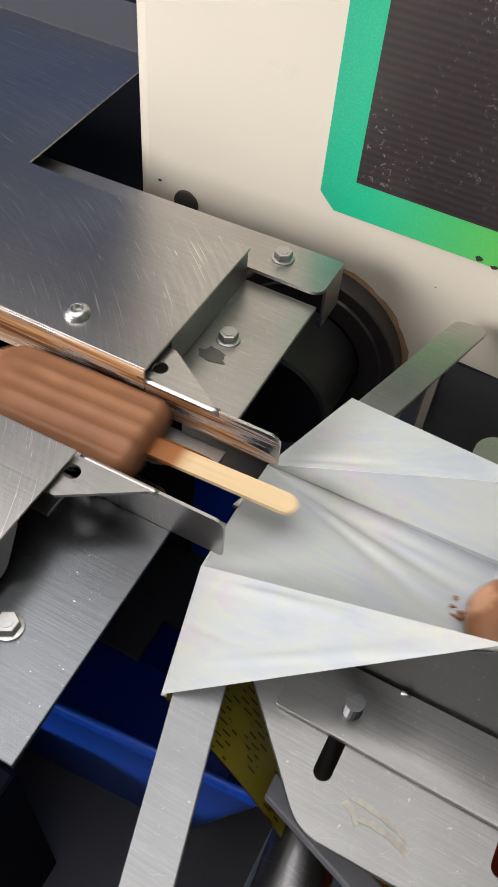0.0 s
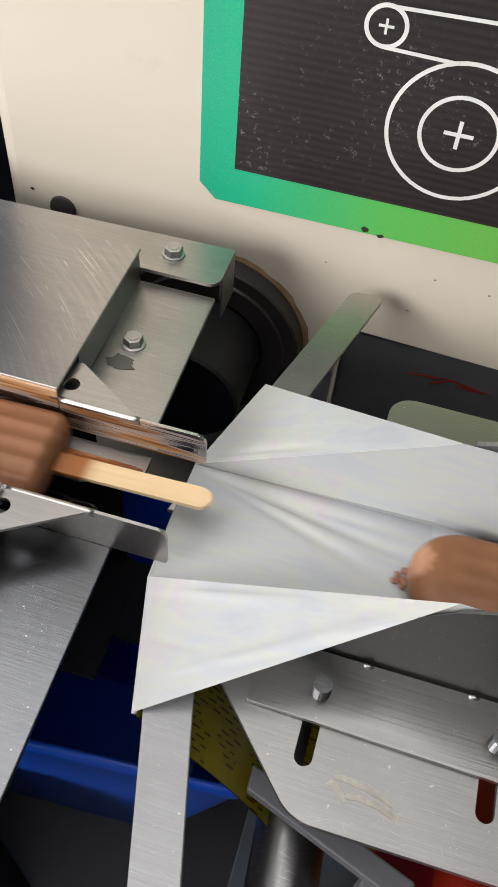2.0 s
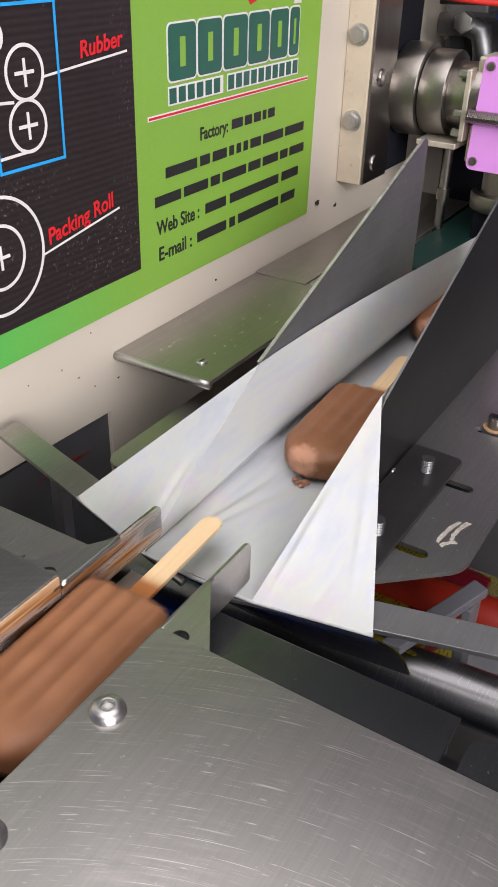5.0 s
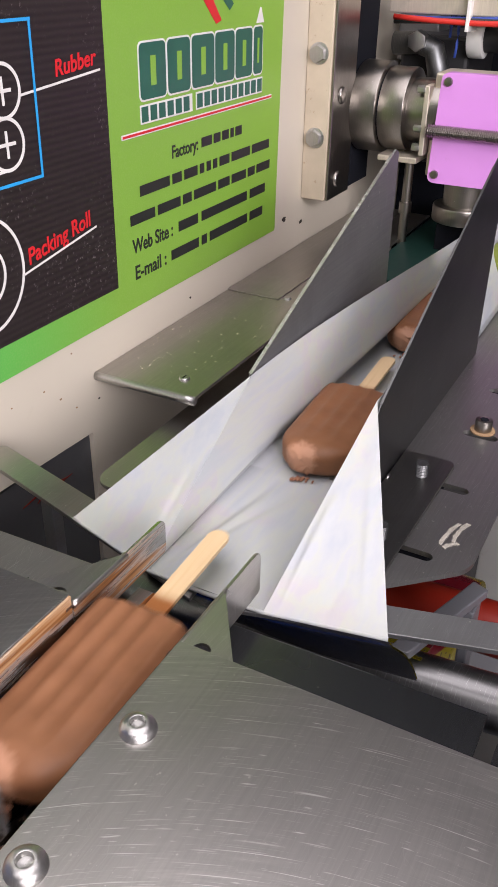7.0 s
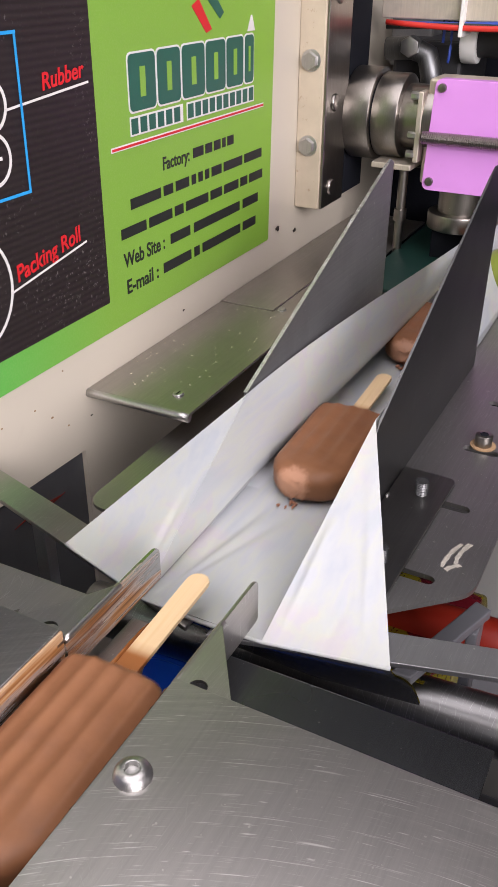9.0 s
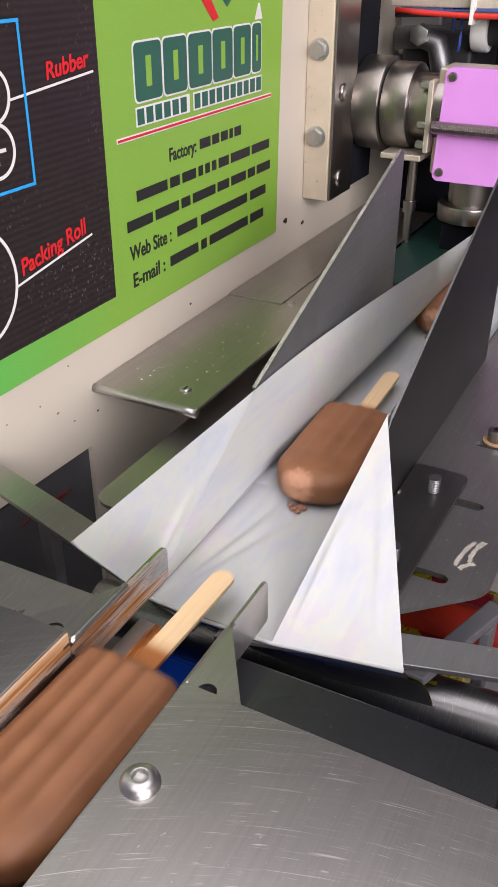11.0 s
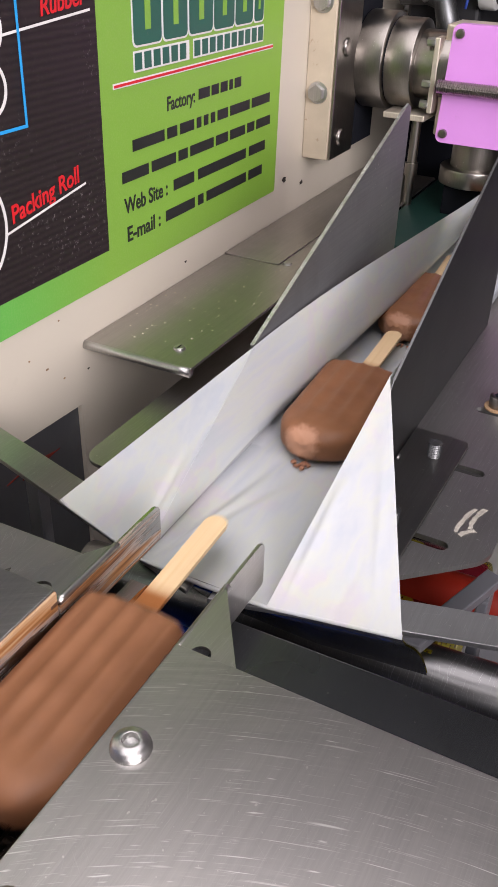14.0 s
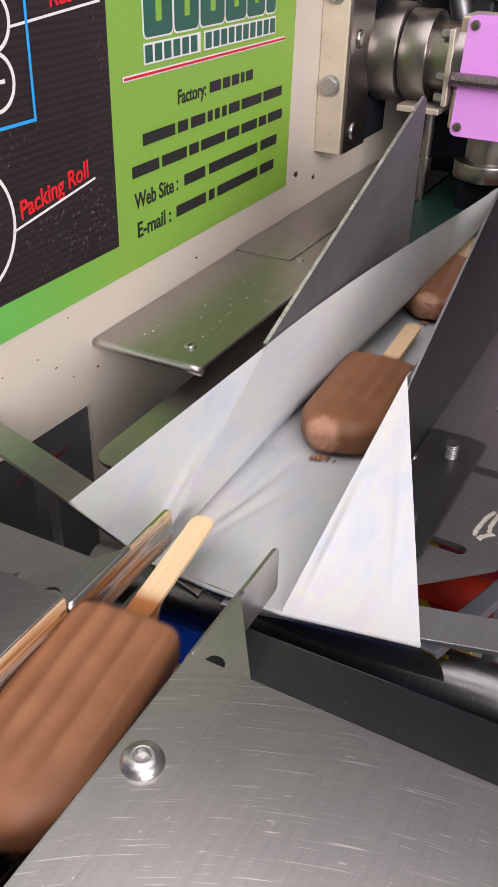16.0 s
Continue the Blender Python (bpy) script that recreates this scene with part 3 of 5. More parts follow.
def bmesh_lift(bm, dy):
    got = bmesh.ops.extrude_face_region(bm, geom=list(bm.faces))
    for v in got["geom"]:
        if isinstance(v, bmesh.types.BMVert):
            v.co.y += dy
    return bm


machine_housing()


# ---- printed sign on the housing ----
def lettering(body, size, x, z, y, material, parent, width=0.0, shear=0.0, turn=0.0, name="lettering"):
    cu = bpy.data.curves.new(name, "FONT")
    cu.body, cu.size, cu.shear, cu.extrude, cu.offset = body, size, shear, 0.0001, size * 0.020
    tmp = bpy.data.objects.new("tmp_text", cu)
    scene.collection.objects.link(tmp)
    bpy.context.view_layer.update()
    me = bpy.data.meshes.new_from_object(tmp.evaluated_get(bpy.context.evaluated_depsgraph_get()))
    bpy.data.objects.remove(tmp)
    me.materials.clear()
    me.materials.append(material)
    xs = [v.co.x for v in me.vertices]
    k = width / (max(xs) - min(xs)) if width else 1.0
    lo = min(xs)
    ca, sa = math.cos(radians(turn)), math.sin(radians(turn))
    for v in me.vertices:
        px, pz = (v.co.x - lo) * k, v.co.y
        v.co = (x + px * ca - pz * sa, y - v.co.z, z + px * sa + pz * ca)
    ob = new(name, me)
    ob.parent = parent
    return ob


def ring_outline(parent, x, z, r, w, y, material, name="diagram_ring"):
    bm = bmesh.new()
    n = 48
    vs = [[bm.verts.new((x + rr * math.cos(2 * math.pi * k / n), y, z + rr * math.sin(2 * math.pi * k / n))) for k in range(n)] for rr in (r - w / 2, r + w / 2)]
    for k in range(n):
        bm.faces.new((vs[0][k], vs[0][(k + 1) % n], vs[1][(k + 1) % n], vs[1][k]))
    part(name, bmesh_lift(bm, -0.0002), material, parent)


def stroke(parent, p, q, w, y, material, name="diagram_line"):
    p, q = Vector(p), Vector(q)
    d = (q - p).normalized() * (w / 2)
    n = Vector((-d.y, d.x))
    pts = [p - d + n, p - d - n, q + d - n, q + d + n]
    part(name, prism([tuple(v) for v in pts], y - 0.0002, y, "y", 0), material, parent)


def sign():
    t = thing("machine_sign", "green-bordered black vinyl sign with a roller diagram and small print", "sign")
    y = WALL - 0.0004
    part("border", prism(rounded([(-0.104, 0.919), (0.389, 0.919), (0.400, 1.32), (-0.102, 1.32)], [0.009, 0.0015, 0.001, 0.001], 1), y - 0.0005, y, "y", 0), GREEN, t, "green vinyl ground")
    y -= 0.0006
    part("diagram_ground", prism([(-0.085, 0.940), (0.145, 0.940), (0.147, 1.30), (-0.084, 1.30)], y - 0.0002, y, "y", 0), RIBBED, t, "ribbed black vinyl field")
    y -= 0.0003
    w = 0.0019
    ring_outline(t, 0.021, 0.984, 0.0335, w, y, INK_WHITE)
    ring_outline(t, 0.021, 0.984, 0.0180, w, y, INK_WHITE)
    ring_outline(t, -0.021, 1.026, 0.0088, w, y, INK_WHITE)
    ring_outline(t, 0.053, 1.050, 0.0135, w, y, INK_WHITE)
    ring_outline(t, 0.054, 1.077, 0.0135, w, y - 0.00025, INK_WHITE)
    ring_outline(t, 0.033, 1.096, 0.0078, w, y, INK_WHITE)
    for x, z, s in ((0.021, 0.984, 0.006), (-0.021, 1.026, 0.0028), (0.053, 1.050, 0.0062), (0.054, 1.077, 0.0062), (0.033, 1.096, 0.003)):
        stroke(t, (x - s, z), (x + s, z), w * (1.0 if s > 0.004 else 0.6), y, INK_WHITE, "diagram_cross")
        stroke(t, (x, z - s), (x, z + s), w * (1.0 if s > 0.004 else 0.6), y - 0.0003, INK_WHITE, "diagram_cross")
    for p, q in (((-0.0195, 1.0348), (0.050, 1.0368)), ((-0.0205, 1.0172), (0.012, 1.0165)), ((0.054, 0.977), (0.124, 0.988)), ((0.0675, 1.0735), (0.139, 1.0795)), ((0.043, 1.0635), (-0.03, 1.0690)), ((0.030, 1.0885), (-0.03, 1.0860))):
        stroke(t, p, q, 0.0013 if q[0] > 0.1 else 0.0016, y - 0.0006, INK_WHITE)
    y -= 0.0003
    for i, (p, q) in enumerate((((0.0795, 1.110), (0.078, 1.029)), ((0.078, 1.029), (0.028, 1.029)), ((0.028, 1.029), (0.028, 1.0535)), ((0.028, 1.0535), (-0.05, 1.0535)), ((0.0795, 1.110), (-0.05, 1.110)))):
        stroke(t, p, q, 0.0017, y - 0.0008 - 0.00006 * i, INK_CYAN, "diagram_frame")
    lettering("Packing Roll", 0.0135, 0.0595, 0.9812, y, INK_RED, t, 0.062, 0.18, 8.5)
    lettering("Rubber", 0.0125, 0.0985, 1.0795, y, INK_RED, t, 0.039, 0.18, 5.0)
    # maker's mark as plain blocks, and the small print
    y = WALL - 0.0013
    for x, wd, h0, h1 in ((0.182, 0.031, 1.0565, 1.0905), (0.2155, 0.029, 1.0565, 1.0905), (0.247, 0.031, 1.0565, 1.0905), (0.280, 0.029, 1.0565, 1.0905), (0.311, 0.027, 1.0565, 1.0905), (0.3405, 0.015, 1.0565, 1.0905)):
        part("mark_outline", prism(rounded([(x - 0.0012, h0 - 0.0012), (x + wd + 0.0012, h0 - 0.0012), (x + wd + 0.0012, h1 + 0.0012), (x - 0.0012, h1 + 0.0012)], 0.004, 3), y, y + 0.0002, "y", 0), INK_WHITE, t)
        part("mark_block", prism(rounded([(x, h0), (x + wd, h0), (x + wd, h1), (x, h1)], 0.0035, 3), y - 0.0003, y - 0.0001, "y", 0), INK_GREEN, t)
        part("mark_slit", prism([(x + wd * 0.40, h0 + 0.008), (x + wd * 0.60, h0 + 0.008), (x + wd * 0.60, h1 - 0.008), (x + wd * 0.40, h1 - 0.008)], y - 0.0006, y - 0.0004, "y", 0), GREEN, t)
    for x0, x1 in ((0.181, 0.247), (0.252, 0.357)):
        part("mark_outline", prism([(x0, 1.0415), (x1, 1.0415), (x1, 1.0535), (x0, 1.0535)], y, y + 0.0002, "y", 0), INK_WHITE, t)
        x = x0 + 0.0012
        while x < x1 - 0.005:
            part("mark_block", prism([(x, 1.0427), (x + 0.0078, 1.0427), (x + 0.0078, 1.0523), (x, 1.0523)], y - 0.0003, y - 0.0001, "y", 0), INK_GREEN, t)
            x += 0.0105
    part("mark_emblem", prism([(0.262, 1.114), (0.282, 1.096), (0.290, 1.098), (0.272, 1.118)], y, y + 0.0002, "y", 0), INK_RED, t)
    part("mark_emblem", prism([(0.280, 1.120), (0.302, 1.104), (0.308, 1.108), (0.288, 1.126)], y, y + 0.0002, "y", 0), INK_GREEN, t)
    part("mark_emblem", prism([(0.345, 1.093), (0.358, 1.093), (0.353, 1.104), (0.351, 1.104)], y, y + 0.0002, "y", 0), INK_WHITE, t)
    stroke(t, (0.160, 1.0365), (0.373, 1.0365), 0.0032, y + 0.0002, INK_WHITE, "rule")
    stroke(t, (0.160, 1.0365), (0.373, 1.0365), 0.0015, y - 0.0002, INK_RED, "rule")

    def bars(x0, x1, z, h, words):
        total = sum(words) + 0.6 * (len(words) - 1)
        k = (x1 - x0) / total
        x = x0
        for wd in words:
            part("print_bar", prism([(x, z), (x + wd * k, z), (x + wd * k, z + h), (x, z + h)], y - 0.0002, y, "y", 0), INK_BLACK, t)
            x += (wd + 0.6) * k

    lettering("Factory:", 0.0125, 0.218, 1.0135, y, INK_BLACK, t, 0.036)
    bars(0.259, 0.322, 1.0142, 0.0070, (3, 2, 2, 1, 2))
    bars(0.176, 0.372, 0.9955, 0.0072, (6, 2, 3, 1, 1, 1, 2.5, 5, 5))
    bars(0.163, 0.374, 0.9780, 0.0072, (5, 5, 2, 5.5, 3, 4, 2, 4))
    lettering("Web Site :", 0.0140, 0.164, 0.9585, y, INK_BLACK, t, 0.052)
    bars(0.224, 0.366, 0.9592, 0.0076, (3, 8, 3))
    lettering("E-mail :", 0.0140, 0.166, 0.9395, y, INK_BLACK, t, 0.040)
    bars(0.213, 0.362, 0.9402, 0.0076, (5, 1, 8, 3))


sign()

# ---- infeed: covers, rails and guides ----
COVER = 0.926
MID = 0.2145


def far_cover():
    t = thing("infeed_cover", "bent stainless steel cover plate with streaks of chocolate along its lip", "machine cover")
    top = prism([(-0.114, 0.2395), (-0.114, 0.338), (-0.250, 0.338), (-0.254, 0.474), (-0.90, 0.474), (-0.90, 0.2395)], COVER - 0.0015, COVER, "z", 0.0005)
    part("top_plate", top, STEEL_COVER, t)
    part("front_lip", box(-0.90, -0.114, 0.2385, 0.2402, 0.9035, COVER - 0.0006, 0.0006), SMEARED, t, "chocolate-streaked folded lip")
    part("end_flange", prism(rounded([(0.272, 0.9065), (0.336, 0.9065), (0.336, COVER - 0.0016), (0.262, COVER - 0.0016), (0.262, 0.916)], [0.001, 0.001, 0.001, 0.001, 0.004], 4), -0.1156, -0.1142, "x", 0.0003), STEEL, t)
    part("rear_lip", prism([(0.4740, COVER - 0.001), (0.4985, COVER + 0.0165), (0.4975, COVER + 0.018), (0.4730, COVER + 0.0003)], -0.90, -0.2545, "x", 0.0004), LIP, t)
    button_screw(t, -0.159, 0.2535, COVER)
    button_screw(t, -0.285, 0.2535, COVER)


def far_bracket():
    t = thing("corner_bracket", "folded steel bracket with a rounded corner, bolted beside the housing", "bracket")
    part("plate", prism(rounded([(-0.30, 0.3395), (-0.074, 0.3395), (-0.074, 0.3695), (-0.30, 0.3625)], [0, 0.006, 0.001, 0], 5), 0.9105, 0.9125, "z", 0.0005), STEEL_GREEN, t)
    part("flange", box(-0.0757, -0.074, 0.347, 0.3695, 0.884, 0.9112, 0.0005), STEEL_GREEN, t)
    hex_bolt(t, -0.103, 0.355, 0.9125)


def plate_far():
    t = thing("support_plate", "flat steel support plate with a bolt and a dried splash", "plate")
    part("plate", prism([(-0.190, 0.2405), (-0.0735, 0.2405), (-0.0750, 0.3385), (-0.190, 0.3385)], 0.9025, 0.9050, "z", 0.0005), STEEL_GREEN, t)
    hex_bolt(t, -0.1020, 0.2945, 0.9050)
    rnd = random.Random(8)
    bm = bmesh.new()
    pts = [(-0.1035 + 0.0105 * rnd.uniform(0.45, 1.1) * math.cos(a), 0.2815 + 0.0052 * rnd.uniform(0.4, 1.2) * math.sin(a)) for a in [2 * math.pi * k / 18 for k in range(18)]]
    part("splash", prism(pts, 0.9051, 0.9053, "z", 0), paint_splash(), t, "dark dried splash")


def paint_splash():
    m, nt, b = node_material("dried_grease")
    b.inputs["Base Color"].default_value = (0.10, 0.095, 0.085, 1)
    b.inputs["Roughness"].default_value = 0.25
    return m


def guide(side):
    """A bent guide: upright cheek, horizontal ear with a hole. side 1: by the housing, -1: by the operator."""
    t = thing("bar_guide", "bent stainless steel guide cheek with a rounded tip and drilled ear", "guide plate", "bar guides")
    y = MID + side * 0.0237

    def yy(v):
        return y + side * v

    low = 0.9030 if side > 0 else 0.8986
    cheek = rounded([(-0.1135, low), (-0.0475, low), (-0.0475, 0.9212), (-0.1135, 0.9212)], [0, 0.0015, 0.004, 0], 5)
    part("cheek", prism(cheek, min(yy(0), yy(0.0014)), max(yy(0), yy(0.0014)), "y", 0.0004), SMEARED if side > 0 else CHEEK, t)
    ear = [(-0.1135, yy(0.0002)), (-0.0770, yy(0.0002)), (-0.0790, yy(0.0015)), (-0.1110, yy(0.0225)), (-0.1135, yy(0.0225))]
    hole = [(-0.1115 + 0.0036 * math.cos(2 * math.pi * k / 18), yy(0.0095) + 0.0036 * math.sin(2 * math.pi * k / 18)) for k in range(18)]
    ear2 = ear[:4] + [(-0.1180, yy(0.0225)), (-0.1180, yy(0.0002))]
    part("ear", sheet_with_holes(ear2[1:] , [hole], 0.9198, 0.9213), CHEEK, t)
    fold = [(-0.1135 + 0.0365 * k / 12, yy(0.0009), 0.9199) for k in range(13)]
    part("fold", tube(fold, 0.0016, 12), CHEEK, t, smooth=True)


def rails():
    t = thing("slide_rail", "steel slide rail caked with orange-brown melted chocolate", "rail", "slide rails")
    out = [(-5.2, 0.2165), (-0.097, 0.2165), (-0.0715, 0.2265), (-0.0715, 0.2375), (-5.2, 0.2375)]
    part("strip", prism(out, 0.8965, 0.8990, "z", 0.0004), STEEL, t)
    bm = bmesh.new()
    n = 150
    rows_v = []
    for i in range(n + 1):
        x = -0.72 + (0.72 - 0.0725) * i / n
        near = 0.2168 + max(0.0, (x + 0.0965)) * 0.40
        far = 0.2305 + 0.0009 * noise.noise(Vector((x * 60, 1, 0))) + 0.0005 * noise.noise(Vector((x * 300, 4, 0)))
        far -= max(0.0, x + 0.0765) * 0.2
        row = []
        for j in range(9):
            v = j / 8
            h = 0.0009 * (1 - (2 * v - 1) ** 6) * (0.75 + 0.5 * noise.noise(Vector((x * 45, v * 3, 7)))) + 0.00022 * noise.noise(Vector((x * 380, v * 22, 3)))
            row.append(bm.verts.new((x, near + (far - near) * v, 0.8991 + max(0.0, h))))
        rows_v.append(row)
    for a, b in zip(rows_v, rows_v[1:]):
        for j in range(8):
            bm.faces.new((a[j], a[j + 1], b[j + 1], b[j]))
    part("smear", bm, RESIDUE, t, "thick smear of melted chocolate", smooth=True)
    u = thing("slide_rail", "narrow steel slide rail under the cover plate", "rail", "slide rails")
    part("strip", box(-5.2, -0.118, 0.170, 0.1915, 0.8985, 0.9005, 0.0004), STEEL, u)
    # carrier channel added below the slot, its black standing for deep shade
    c = thing("chain_channel", "near-black channel added below the slot, deep shade in its colour", "channel")
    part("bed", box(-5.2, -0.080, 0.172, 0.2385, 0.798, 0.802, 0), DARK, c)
    # Extra strip of bed that keeps the gap under the guides black.
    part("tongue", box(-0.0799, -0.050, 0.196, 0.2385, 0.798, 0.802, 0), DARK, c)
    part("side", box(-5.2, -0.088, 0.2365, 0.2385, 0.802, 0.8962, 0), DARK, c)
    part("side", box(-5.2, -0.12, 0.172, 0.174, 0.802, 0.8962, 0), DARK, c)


def chain():
    t = thing("drive_chain", "greasy roller chain smeared with chocolate in the slot", "chain")
    link = bmesh.new()
    for y in (0.2085, 0.2130):
        prism(rounded([(0, 0.879), (0.0165, 0.879), (0.0165, 0.8865), (0, 0.8865)], 0.0036, 4), y, y + 0.0011, "y", 0, link)
    rod((0.0038, 0.2078, 0.8828), (0.0038, 0.2148, 0.8828), 0.0022, seg=10, bm=link)
    first = part("link", link, GREASY, t)
    for i in range(1, 52):
        ob = new("link", first.data)
        ob.parent = t
        ob.location = (-0.0127 * i, 0.0009 * (i % 2), 0)
    first.location = (0, 0, 0)
    t.location = (-0.105, 0, 0)


LUG = paint("smeared_lug", (0.40, 0.39, 0.38), 0.25, 0.25, 120.0, (0.24, 0.11, 0.06), 0.6, 0.2)
CAKED = paint("caked_chocolate", (0.11, 0.05, 0.028), 0.5, 0.4, 200.0, (0.45, 0.36, 0.28), 0.6, 0.2)
GREASY = steel("greasy_chain", 0.16, 0.4, "x", (1.0, 0.8, 0.65), 0.1, 0.6)


def near_cover():
    t = thing("infeed_cover", "wide scratched stainless steel cover with dome-headed screws", "machine cover")
    part("top_plate", prism([(-0.90, -0.16), (-0.1145, -0.16), (-0.1140, 0.1890), (-0.90, 0.1895)], COVER - 0.0025, COVER - 0.001, "z", 0.0005), STEEL_COVER, t)
    part("side_flange", prism(rounded([(0.152, COVER - 0.0032), (0.140, 0.9035), (-0.155, 0.9035), (-0.155, COVER - 0.0032)], [0.001, 0.006, 0.001, 0.001], 4), -0.1162, -0.1146, "x", 0.0003), STEEL, t)
    part("slot_lip", box(-0.90, -0.1165, 0.1880, 0.1894, 0.9095, COVER - 0.0026, 0.0004), SMEARED, t)
    rnd = random.Random(52)
    bm = bmesh.new()
    for k in range(150):
        x, r = -0.118 - 0.30 * rnd.random() ** 1.6, rnd.uniform(0.0005, 0.0015)
        bmesh.ops.create_icosphere(bm, subdivisions=1, radius=r, matrix=Matrix.Translation((x, 0.1896 + 0.3 * r, rnd.uniform(0.910, 0.9225))) @ Matrix.Diagonal((rnd.uniform(1, 2.6), 0.7, rnd.uniform(0.7, 1.4), 1)))
    for v in bm.verts:
        v.co += Vector((1, 0.3, 1)) * 0.0005 * noise.noise(v.co * 700)
    tagged(part("lip_residue", bm, CAKED, t), "dark clots of chocolate along the slot lip", kind="stuff")
    button_screw(t, -0.1555, 0.179, COVER - 0.001)
    button_screw(t, -0.2100, 0.179, COVER - 0.001)
    button_screw(t, -0.330, 0.179, COVER - 0.001)


def plate_near():
    t = thing("support_plate", "bright brushed steel support plate with a bolt and brown smear", "plate")
    part("plate", prism([(-0.240, 0.0825), (-0.0690, 0.0825), (-0.0715, 0.1905), (-0.240, 0.1905)], 0.8958, 0.8983, "z", 0.0005), STEEL_Y, t)
    hex_bolt(t, -0.1015, 0.123, 0.8983)
    part("smear", prism([(-0.1165, 0.1215), (-0.110, 0.1195), (-0.1085, 0.1225), (-0.111, 0.1250), (-0.1165, 0.1265)], 0.8984, 0.8992, "z", 0.0002), RESIDUE, t, "brown chocolate smear")
    u = thing("support_tab", "small rounded sheet steel tab beside the support plate", "plate")
    part("plate", prism(rounded([(-0.24, 0.044), (-0.0695, 0.044), (-0.0705, 0.0765), (-0.24, 0.0765)], [0, 0.001, 0.008, 0], 5), 0.8925, 0.8945, "z", 0.0005), STEEL_Y, u)
    part("front_fold", box(-0.0712, -0.0698, 0.0445, 0.068, 0.866, 0.8924, 0.0004), STEEL_DARK, u, "folded-down front face")


def cabinet():
    # Unseen boxes that stand in for the shade below the covers.
    t = thing("base_cabinet", "near-black boxes added to keep the gaps below the infeed covers dark", "cabinet")
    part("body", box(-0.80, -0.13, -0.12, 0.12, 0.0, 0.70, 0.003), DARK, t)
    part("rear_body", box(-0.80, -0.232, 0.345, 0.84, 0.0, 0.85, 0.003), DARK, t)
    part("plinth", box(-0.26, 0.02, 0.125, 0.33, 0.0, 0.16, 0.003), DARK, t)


def infeed_frame():
    t = thing("infeed_stand", "stand with near-black beams carrying the infeed track", "stand")
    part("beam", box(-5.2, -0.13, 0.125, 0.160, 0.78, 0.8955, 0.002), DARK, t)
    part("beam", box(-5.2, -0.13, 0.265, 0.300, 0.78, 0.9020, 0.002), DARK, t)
    for x in (-5.0, -3.4, -1.8, -0.95):
        for y in (0.1255, 0.2655):
            part("leg", box(x, x + 0.034, y, y + 0.034, 0.0, 0.7798, 0.002), GREYBOARD, t)


far_cover()
far_bracket()
plate_far()
guide(1)
guide(-1)
rails()
chain()
near_cover()
plate_near()
infeed_frame()
cabinet()

# ---- film and forming box ----
BED = 0.892


def forming_arm(side):
    t = thing("forming_arm", "flat scratched steel arm that turns the film edge", "bar", "forming arms")
    y0 = MID + side * 0.005
    far = 0.1705 if side > 0 else 0.1585
    k = 0.283
    p0, p1 = (-0.0585, y0), (-0.0585 + k * (far - 0.005), MID + side * far)
    q1, q0 = (p1[0] + 0.0185, p1[1] + side * 0.003), (p0[0] + 0.0205, y0)
    out = rounded([p0, p1, q1, q0], [0, 0.004, 0.004, 0], 4)
    part("arm", prism(out, BED - 0.0045, BED - 0.0018, "z", 0.0006), ARM if side < 0 else STEEL_GREEN, t)
    if side < 0:
        part("cleat", box(-0.040, 0.004, 0.158, 0.176, BED - 0.0068, BED - 0.0051, 0.0003), STEEL_DARK, t, "joining strip under the arm and table")
    else:
        part("stay", box(p1[0] - 0.006, p1[0] + 0.002, MID + 0.118, MID + 0.126, 0.715, BED - 0.0047, 0.0005), STEEL_DARK, t)
        part("stay_foot", box(p1[0] - 0.006, p1[0] + 0.002, MID + 0.118, WALL - 0.0003, 0.705, 0.7148, 0.0005), STEEL_DARK, t)


